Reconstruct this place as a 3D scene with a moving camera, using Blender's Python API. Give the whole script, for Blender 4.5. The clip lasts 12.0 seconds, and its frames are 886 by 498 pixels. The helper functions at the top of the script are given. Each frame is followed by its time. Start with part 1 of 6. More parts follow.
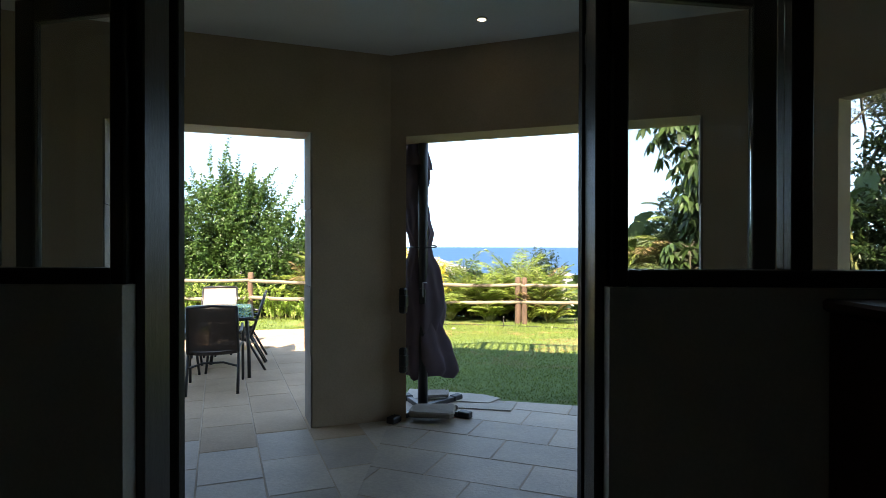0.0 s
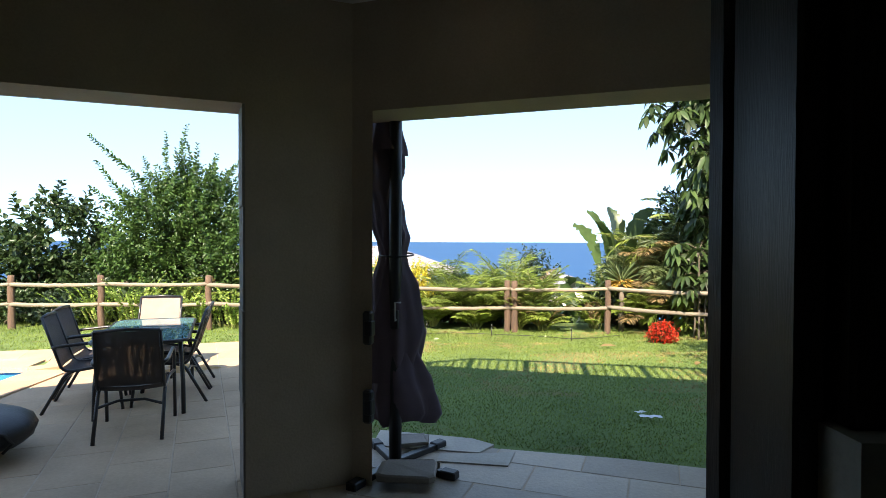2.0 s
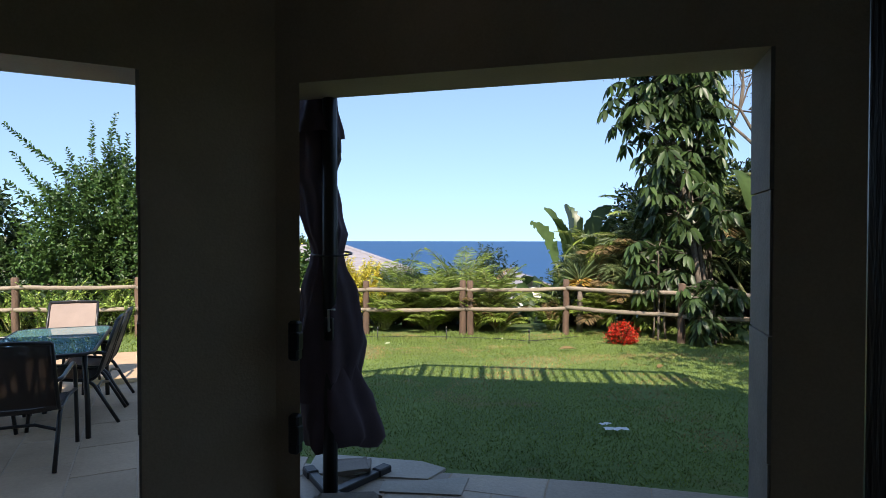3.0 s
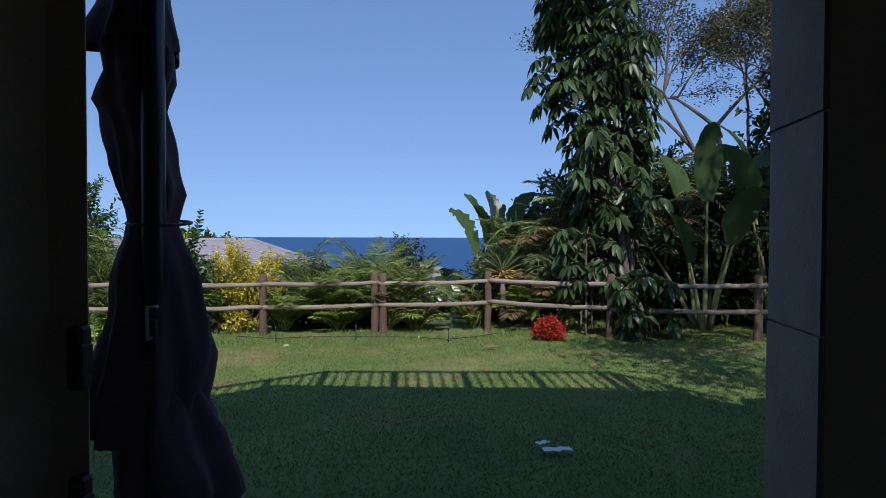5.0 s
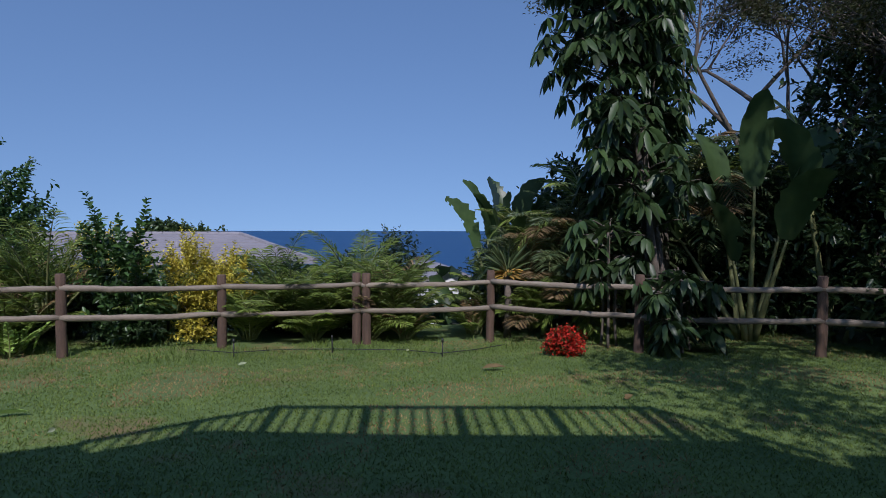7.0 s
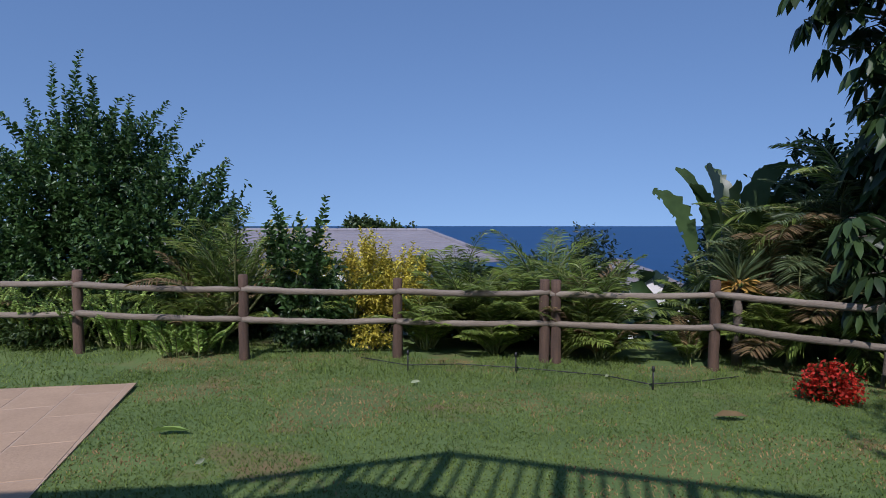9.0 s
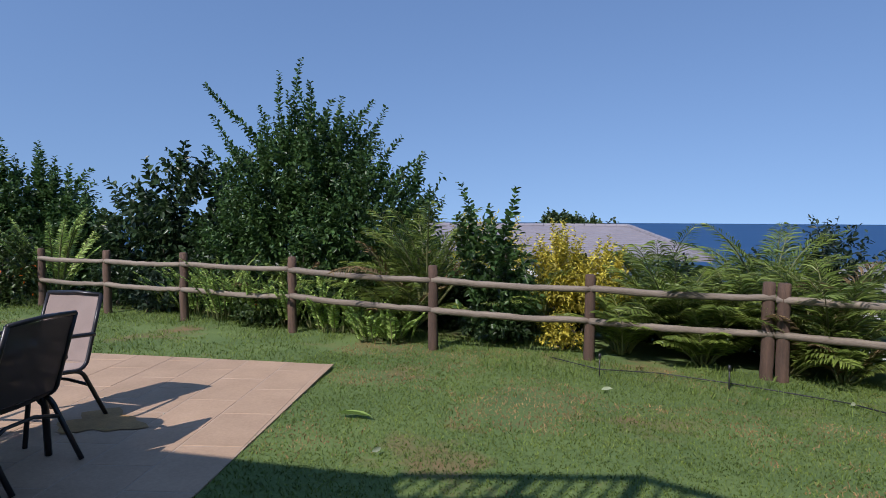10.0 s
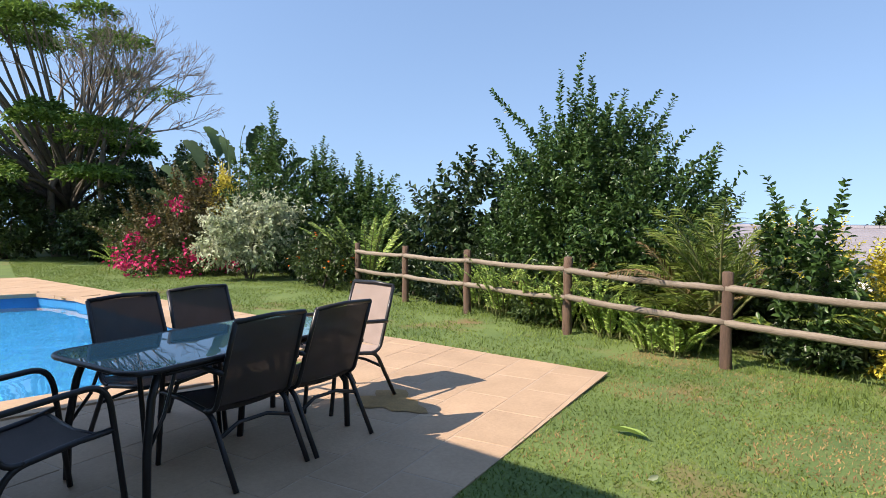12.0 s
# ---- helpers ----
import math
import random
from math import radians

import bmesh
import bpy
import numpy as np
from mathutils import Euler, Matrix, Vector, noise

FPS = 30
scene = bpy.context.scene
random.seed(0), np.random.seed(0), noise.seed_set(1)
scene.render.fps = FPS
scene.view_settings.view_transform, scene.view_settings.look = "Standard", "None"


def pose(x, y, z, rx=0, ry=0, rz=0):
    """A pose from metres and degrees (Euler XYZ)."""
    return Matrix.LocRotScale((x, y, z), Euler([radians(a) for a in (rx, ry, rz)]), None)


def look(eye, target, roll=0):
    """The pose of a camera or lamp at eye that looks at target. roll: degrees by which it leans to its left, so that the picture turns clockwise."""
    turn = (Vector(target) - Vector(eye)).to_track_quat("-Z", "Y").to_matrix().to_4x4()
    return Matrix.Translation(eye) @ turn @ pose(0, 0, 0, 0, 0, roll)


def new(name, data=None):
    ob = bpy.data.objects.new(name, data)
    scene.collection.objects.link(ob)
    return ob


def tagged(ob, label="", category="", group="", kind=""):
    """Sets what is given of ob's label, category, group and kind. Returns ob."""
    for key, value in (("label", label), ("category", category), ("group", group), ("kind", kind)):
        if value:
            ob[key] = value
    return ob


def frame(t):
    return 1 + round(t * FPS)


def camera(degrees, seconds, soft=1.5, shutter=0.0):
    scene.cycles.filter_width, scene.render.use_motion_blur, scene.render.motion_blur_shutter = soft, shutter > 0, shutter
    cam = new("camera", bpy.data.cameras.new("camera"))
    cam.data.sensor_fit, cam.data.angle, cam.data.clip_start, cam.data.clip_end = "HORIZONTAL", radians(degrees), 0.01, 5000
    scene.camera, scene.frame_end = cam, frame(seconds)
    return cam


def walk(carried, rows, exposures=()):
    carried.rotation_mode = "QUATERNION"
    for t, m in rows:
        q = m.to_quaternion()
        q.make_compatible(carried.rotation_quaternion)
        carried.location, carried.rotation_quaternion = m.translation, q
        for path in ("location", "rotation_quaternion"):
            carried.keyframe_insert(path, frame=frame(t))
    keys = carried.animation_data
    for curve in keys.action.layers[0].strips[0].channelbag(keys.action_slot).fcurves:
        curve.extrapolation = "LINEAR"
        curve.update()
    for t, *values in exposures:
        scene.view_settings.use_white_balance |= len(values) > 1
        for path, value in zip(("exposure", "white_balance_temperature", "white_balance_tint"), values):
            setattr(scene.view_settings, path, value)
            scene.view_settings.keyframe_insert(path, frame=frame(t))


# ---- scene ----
cam = camera(73.6, 12.0, 0.8)
PATH = [
    (0, (0.225, -0.169, 1.557), (0.139, 1.829, 1.543), 0.1),
    (0.5, (0.218, 0.127, 1.586), (0.134, 2.125, 1.571), 0.2),
    (1, (0.228, 0.466, 1.613), (0.153, 2.464, 1.59), 0.2),
    (1.5, (0.228, 0.783, 1.631), (0.16, 2.781, 1.603), 0.2),
    (2, (0.209, 1.076, 1.652), (0.178, 3.076, 1.621), 0.2),
    (2.5, (0.246, 1.361, 1.631), (0.286, 3.36, 1.599), 0.2),
    (3, (0.291, 1.641, 1.636), (0.405, 3.638, 1.602), 0.1),
    (3.5, (0.301, 1.913, 1.647), (0.547, 3.898, 1.61), -0.1),
    (5.5, (0.602, 3.055, 1.465), (0.997, 5.015, 1.416), 0.2),
    (6, (0.74, 3.425, 1.485), (1.144, 5.383, 1.429), 0.2),
    (6.5, (0.891, 3.844, 1.473), (1.296, 5.802, 1.409), 0.2),
    (8.5, (0.933, 5.195, 1.541), (0.936, 7.193, 1.465), -0.2),
    (9, (0.915, 5.426, 1.532), (0.679, 7.411, 1.447), 0.0),
    (9.5, (0.974, 5.645, 1.484), (0.388, 7.556, 1.398), 0.2),
    (10, (0.919, 5.788, 1.48), (0.048, 7.586, 1.381), 0.3),
    (10.5, (0.853, 5.866, 1.482), (-0.229, 7.545, 1.378), 0.3),
    (11, (0.826, 5.93, 1.457), (-0.462, 7.457, 1.359), 0.2),
    (11.5, (0.801, 5.988, 1.456), (-0.653, 7.358, 1.356), 0.3),
    (12, (0.787, 6.003, 1.461), (-0.796, 7.221, 1.358), 0.5),
]
EXPOSURES = [(0.0, 2.2, 8400, 14), (1.0, 2.1, 8300, 14), (2.0, 1.68, 7900, 13), (2.6, 1.25, 7500, 14), (3.7, 0.52, 6600, 17), (5.3, -0.12, 5950, 20), (6.0, -0.36, 5850, 21), (7.5, -0.45, 5800, 21), (9.0, -0.4, 5800, 22), (10.0, -0.15, 6100, 21), (11.0, 0.33, 6700, 19), (12.0, 0.7, 7150, 18)]
walk(cam, [(t, look(eye, target, roll)) for t, eye, target, roll in PATH], EXPOSURES)

# ---- world and sun ----
SUN_TO = Vector((-0.13, -1.0, 1.0)).normalized()
world = bpy.data.worlds.new("sky")
scene.world = world
world.use_nodes = True
wn = world.node_tree.nodes
sky = wn.new("ShaderNodeTexSky")
sky.sky_type = "NISHITA"
sky.sun_disc = False
sky.sun_elevation = math.asin(SUN_TO.z)
sky.sun_rotation = math.atan2(SUN_TO.x, SUN_TO.y)
sky.altitude = 0
sky.air_density, sky.dust_density, sky.ozone_density = 1.6, 0.3, 6.0
wn["Background"].inputs["Strength"].default_value = 0.15
coord = wn.new("ShaderNodeTexCoord")
lift = wn.new("ShaderNodeVectorMath")
lift.inputs[1].default_value = (0.0, 0.0, 0.28)
turned = wn.new("ShaderNodeVectorMath")
turned.operation = "NORMALIZE"
world.node_tree.links.new(coord.outputs["Generated"], lift.inputs[0])
world.node_tree.links.new(lift.outputs[0], turned.inputs[0])
world.node_tree.links.new(turned.outputs[0], sky.inputs["Vector"])
world.node_tree.links.new(sky.outputs["Color"], wn["Background"].inputs["Color"])
sun = new("sun", bpy.data.lights.new("sun", "SUN"))
sun.data.energy, sun.data.angle, sun.data.color = 5.0, radians(0.53), (1.0, 0.95, 0.86)
sun.matrix_basis = Matrix.Translation((0, -10, 30)) @ (-SUN_TO).to_track_quat("-Z", "Y").to_matrix().to_4x4()

# ---- materials ----
def material(name, colour, rough=0.7, vary=0.25, scale=6.0, fine=60.0, bump=0.15, metal=0.0, second=None,
             stretch=(1, 1, 1), spec=0.5, island=0.0, objvary=0.0, coat=0.0, world_space=False):
    """A surface with patches and grain: two noises mix the colour and feed the bump."""
    m = bpy.data.materials.new(name)
    m.use_nodes = True
    nt = m.node_tree
    p = nt.nodes["Principled BSDF"]
    p.inputs["Roughness"].default_value = rough
    p.inputs["Metallic"].default_value = metal
    p.inputs["Specular IOR Level"].default_value = spec
    p.inputs["Coat Weight"].default_value = coat
    co = nt.nodes.new("ShaderNodeTexCoord")
    mp = nt.nodes.new("ShaderNodeMapping")
    mp.inputs["Scale"].default_value = stretch
    if world_space:
        geo = nt.nodes.new("ShaderNodeNewGeometry")
        nt.links.new(geo.outputs["Position"], mp.inputs["Vector"])
    else:
        nt.links.new(co.outputs["Object"], mp.inputs["Vector"])
    n1 = nt.nodes.new("ShaderNodeTexNoise")
    n1.inputs["Scale"].default_value, n1.inputs["Detail"].default_value = scale, 5
    n2 = nt.nodes.new("ShaderNodeTexNoise")
    n2.inputs["Scale"].default_value, n2.inputs["Detail"].default_value = fine, 4
    for n in (n1, n2):
        nt.links.new(mp.outputs["Vector"], n.inputs["Vector"])
    ramp = nt.nodes.new("ShaderNodeValToRGB")
    c1 = second or tuple(c * (1 - vary) for c in colour)
    c2 = colour if second else tuple(min(1, c * (1 + vary)) for c in colour)
    ramp.color_ramp.elements[0].color, ramp.color_ramp.elements[0].position = (*c1, 1), 0.32
    ramp.color_ramp.elements[1].color, ramp.color_ramp.elements[1].position = (*c2, 1), 0.68
    add = nt.nodes.new("ShaderNodeMath")
    add.operation = "MULTIPLY_ADD"
    add.inputs[1].default_value = 0.4
    mid = nt.nodes.new("ShaderNodeMath")
    mid.operation = "MULTIPLY_ADD"
    mid.inputs[1].default_value, mid.inputs[2].default_value = 0.6, 0.0
    nt.links.new(n1.outputs["Fac"], mid.inputs[0])
    nt.links.new(n2.outputs["Fac"], add.inputs[0])
    nt.links.new(mid.outputs[0], add.inputs[2])
    nt.links.new(add.outputs[0], ramp.inputs["Fac"])
    colour_out = ramp.outputs["Color"]
    if island or objvary:
        hsv = nt.nodes.new("ShaderNodeHueSaturation")
        rng = nt.nodes.new("ShaderNodeMapRange")
        amount = island or objvary
        rng.inputs["To Min"].default_value, rng.inputs["To Max"].default_value = 1 - amount, 1 + amount
        if island:
            g = nt.nodes.new("ShaderNodeNewGeometry")
            nt.links.new(g.outputs["Random Per Island"], rng.inputs["Value"])
        else:
            g = nt.nodes.new("ShaderNodeObjectInfo")
            nt.links.new(g.outputs["Random"], rng.inputs["Value"])
        nt.links.new(rng.outputs["Result"], hsv.inputs["Value"])
        nt.links.new(colour_out, hsv.inputs["Color"])
        colour_out = hsv.outputs["Color"]
    nt.links.new(colour_out, p.inputs["Base Color"])
    if bump:
        b = nt.nodes.new("ShaderNodeBump")
        b.inputs["Strength"].default_value, b.inputs["Distance"].default_value = bump, 0.02
        nt.links.new(add.outputs[0], b.inputs["Height"])
        nt.links.new(b.outputs["Normal"], p.inputs["Normal"])
    return m


def leaf_material(name, colour, second, rough=0.42, through_light=0.3, island=0.45):
    """Leaves: each one its own tone, glossy above, letting some light through."""
    m = material(name, colour, rough, scale=1.3, fine=9.0, bump=0.0, second=second, island=island, spec=0.4)
    nt = m.node_tree
    p = nt.nodes["Principled BSDF"]
    tr = nt.nodes.new("ShaderNodeBsdfTranslucent")
    mix = nt.nodes.new("ShaderNodeMixShader")
    mix.inputs[0].default_value = through_light
    src = p.inputs["Base Color"].links[0].from_socket
    nt.links.new(src, tr.inputs["Color"])
    nt.links.new(p.outputs[0], mix.inputs[1])
    nt.links.new(tr.outputs[0], mix.inputs[2])
    nt.links.new(mix.outputs[0], nt.nodes["Material Output"].inputs["Surface"])
    return m


def glass(name, colour, rough=0.02, ior=1.45, transmission=1.0):
    m = bpy.data.materials.new(name)
    m.use_nodes = True
    p = m.node_tree.nodes["Principled BSDF"]
    p.inputs["Base Color"].default_value = (*colour, 1)
    p.inputs["Roughness"].default_value = rough
    p.inputs["IOR"].default_value = ior
    p.inputs["Transmission Weight"].default_value = transmission
    return m


M_PLASTER = material("beige_plaster", (0.44, 0.335, 0.24), 0.9, 0.12, 2.0, 70, 0.35)
M_INNER = material("inner_plaster", (0.6, 0.56, 0.5), 0.9, 0.1, 2.0, 80, 0.2)
M_STONE = material("reveal_stone", (0.25, 0.21, 0.175), 0.85, 0.15, 5.0, 60, 0.3, objvary=0.12)
M_CEIL = material("ceiling_paint", (0.75, 0.74, 0.7), 0.9, 0.04, 1.5, 60, 0.05)
M_DARKWOOD = material("dark_stained_wood", (0.022, 0.017, 0.014), 0.38, 0.3, 4, 40, 0.15, stretch=(8, 8, 0.6))
M_TILE = material("terracotta_paving", (0.48, 0.332, 0.21), 0.75, 0.2, 2.2, 45, 0.3, second=(0.36, 0.245, 0.152), objvary=0.06, world_space=True)
M_TILE_IN = material("grey_stone_paving", (0.46, 0.36, 0.265), 0.5, 0.2, 2.2, 45, 0.3, second=(0.31, 0.25, 0.195), objvary=0.16, world_space=True)
M_PALE = material("pale_slab", (0.43, 0.38, 0.32), 0.8, 0.15, 3.0, 40, 0.3)
M_GROUT = material("paving_mortar", (0.44, 0.33, 0.235), 0.95, 0.15, 3, 60, 0.4)
M_METAL = material("dark_powder_coat", (0.02, 0.019, 0.02), 0.35, 0.2, 8, 120, 0.03, metal=0.1)
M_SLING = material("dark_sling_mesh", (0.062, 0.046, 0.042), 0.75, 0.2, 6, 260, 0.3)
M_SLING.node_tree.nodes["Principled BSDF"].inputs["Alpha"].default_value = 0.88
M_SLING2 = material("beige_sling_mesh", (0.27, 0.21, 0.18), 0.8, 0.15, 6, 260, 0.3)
M_TABLEGLASS = glass("teal_table_glass", (0.16, 0.34, 0.36), 0.015, 1.55, 0.4)
M_PANE = glass("window_glass", (0.93, 0.95, 0.94), 0.0)
M_FABRIC = material("plum_canvas", (0.125, 0.085, 0.105), 0.9, 0.25, 5, 160, 0.2, second=(0.075, 0.052, 0.068))
M_COVER = material("black_cover", (0.014, 0.014, 0.016), 0.45, 0.3, 7, 60, 0.2)
M_MARK = material("white_print", (0.7, 0.7, 0.7), 0.7, 0.05)
M_CABINET = material("dark_red_wood", (0.07, 0.025, 0.018), 0.4, 0.3, 5, 60, 0.15, stretch=(1, 1, 0.2))
M_STEEL = material("brushed_steel", (0.45, 0.45, 0.45), 0.35, 0.1, metal=1.0)
M_POST = material("weathered_post", (0.15, 0.09, 0.058), 0.85, 0.3, 3, 40, 0.8, second=(0.06, 0.038, 0.027), stretch=(7, 7, 0.7), objvary=0.15)
M_RAIL = material("silvered_rail", (0.29, 0.24, 0.18), 0.85, 0.3, 3, 40, 0.7, second=(0.12, 0.092, 0.065), stretch=(0.6, 7, 7), objvary=0.12)
M_BARK = material("grey_bark", (0.16, 0.13, 0.1), 0.9, 0.3, 5, 40, 0.8, second=(0.06, 0.05, 0.04))
M_STEM = material("green_stem", (0.16, 0.17, 0.06), 0.7, 0.3, 6, 50, 0.3)
M_TWIG = material("dry_twig", (0.2, 0.16, 0.12), 0.9, 0.25, 6, 50, 0.3)
M_SOIL = material("garden_ground", (0.055, 0.06, 0.025), 0.95, 0.35, 0.6, 14, 0.8, second=(0.03, 0.03, 0.015))
M_WATER = glass("pool_water", (0.75, 0.93, 1.0), 0.02, 1.33)
M_POOL = material("blue_pool_plaster", (0.01, 0.19, 0.4), 0.6, 0.15, 1.2, 10, 0.1)
M_SEA = material("sea_water", (0.016, 0.068, 0.165), 0.5, 0.15, 0.004, 0.05, 0.0, second=(0.012, 0.055, 0.14), stretch=(0.3, 1, 1), spec=0.12)
M_ROOF = material("grey_roof_tiles", (0.24, 0.225, 0.24), 0.8, 0.12, 1.2, 12, 0.3)
M_WALLW = material("white_house_wall", (0.75, 0.73, 0.7), 0.85, 0.08, 1.0, 20, 0.1)
M_PIPE = material("black_pipe", (0.02, 0.02, 0.02), 0.5, 0.2)
M_RUST = material("ochre_stain", (0.34, 0.2, 0.07), 0.8, 0.3, 7, 50, 0.2)
L_DARK = leaf_material("dark_glossy_leaves", (0.05, 0.088, 0.028), (0.024, 0.046, 0.017), 0.35)
L_FAN = leaf_material("umbrella_tree_leaflets", (0.058, 0.1, 0.03), (0.027, 0.05, 0.016), 0.4)
L_BIG = leaf_material("citrus_green_leaves", (0.075, 0.145, 0.036), (0.035, 0.075, 0.02), 0.36)
L_MID = leaf_material("mid_green_leaves", (0.072, 0.11, 0.028), (0.033, 0.061, 0.017), 0.42)
L_BLUE = leaf_material("blue_green_leaves", (0.055, 0.088, 0.05), (0.028, 0.05, 0.028), 0.42)
L_YELLOW = leaf_material("golden_leaves", (0.66, 0.54, 0.07), (0.42, 0.38, 0.05), 0.5)
L_FERN = leaf_material("bright_fern_fronds", (0.42, 0.54, 0.14), (0.24, 0.37, 0.08), 0.5)
L_PALM = leaf_material("palm_leaflets", (0.26, 0.32, 0.065), (0.1, 0.16, 0.03), 0.36, 0.36)
L_GREYPALM = leaf_material("grey_green_palm_leaflets", (0.17, 0.22, 0.09), (0.08, 0.12, 0.05), 0.36, 0.35)
L_WHITE = leaf_material("cream_variegated_leaves", (0.62, 0.62, 0.45), (0.22, 0.3, 0.13), 0.5)
L_PINK = leaf_material("magenta_bracts", (0.62, 0.03, 0.14), (0.42, 0.02, 0.09), 0.6)
L_RED = leaf_material("scarlet_petals", (0.62, 0.05, 0.02), (0.4, 0.02, 0.01), 0.6)
L_ORANGE = leaf_material("orange_petals", (0.75, 0.2, 0.02), (0.6, 0.1, 0.01), 0.6)
L_RUST = leaf_material("reddish_leaves", (0.15, 0.115, 0.045), (0.07, 0.075, 0.028), 0.5)
L_BANANA = leaf_material("paddle_leaves", (0.062, 0.105, 0.036), (0.032, 0.058, 0.02), 0.38)
L_CANOPY = leaf_material("feathery_tree_leaves", (0.15, 0.25, 0.045), (0.07, 0.13, 0.025), 0.5, 0.4)
L_OLIVE = leaf_material("fine_olive_leaves", (0.1, 0.105, 0.035), (0.05, 0.055, 0.02), 0.5)
L_DRY = leaf_material("dry_frond_leaflets", (0.27, 0.19, 0.085), (0.15, 0.1, 0.045), 0.7)
L_SPIKE = leaf_material("yellow_striped_spikes", (0.6, 0.42, 0.08), (0.4, 0.22, 0.06), 0.55)
L_DRYSUNGRASS = leaf_material("dry_and_sunlit_lawn_blades", (0.4, 0.27, 0.11), (0.22, 0.13, 0.055), 0.7, 0.2)
L_GRASS = leaf_material("lawn_blades", (0.2, 0.262, 0.052), (0.1, 0.16, 0.03), 0.55, 0.35)


def lawn_material():
    """Short turf with worn, dry and reddish patches of bare soil."""
    m = material("lawn_turf", (0.14, 0.2, 0.05), 0.95, 0.3, 1.1, 42, 0.9, second=(0.065, 0.115, 0.028), world_space=True)
    nt = m.node_tree
    p = nt.nodes["Principled BSDF"]
    src = p.inputs["Base Color"].links[0].from_socket
    g = nt.nodes.new("ShaderNodeNewGeometry")
    n = nt.nodes.new("ShaderNodeTexNoise")
    n.inputs["Scale"].default_value, n.inputs["Detail"].default_value = 0.75, 7
    n.inputs["Roughness"].default_value = 0.68
    nt.links.new(g.outputs["Position"], n.inputs["Vector"])
    r = nt.nodes.new("ShaderNodeValToRGB")
    r.color_ramp.elements[0].position, r.color_ramp.elements[1].position = 0.56, 0.72
    nt.links.new(n.outputs["Fac"], r.inputs["Fac"])
    mx = nt.nodes.new("ShaderNodeMix")
    mx.data_type = "RGBA"
    mx.inputs[7].default_value = (0.22, 0.12, 0.06, 1)
    nt.links.new(r.outputs["Color"], mx.inputs[0])
    nt.links.new(src, mx.inputs[6])
    nt.links.new(mx.outputs[2], p.inputs["Base Color"])
    return m


M_LAWN = lawn_material()
M_LAMP = bpy.data.materials.new("lit_lamp")
M_LAMP.use_nodes = True
M_LAMP.node_tree.nodes["Principled BSDF"].inputs["Emission Color"].default_value = (1, 0.9, 0.7, 1)
M_LAMP.node_tree.nodes["Principled BSDF"].inputs["Emission Strength"].default_value = 4.0

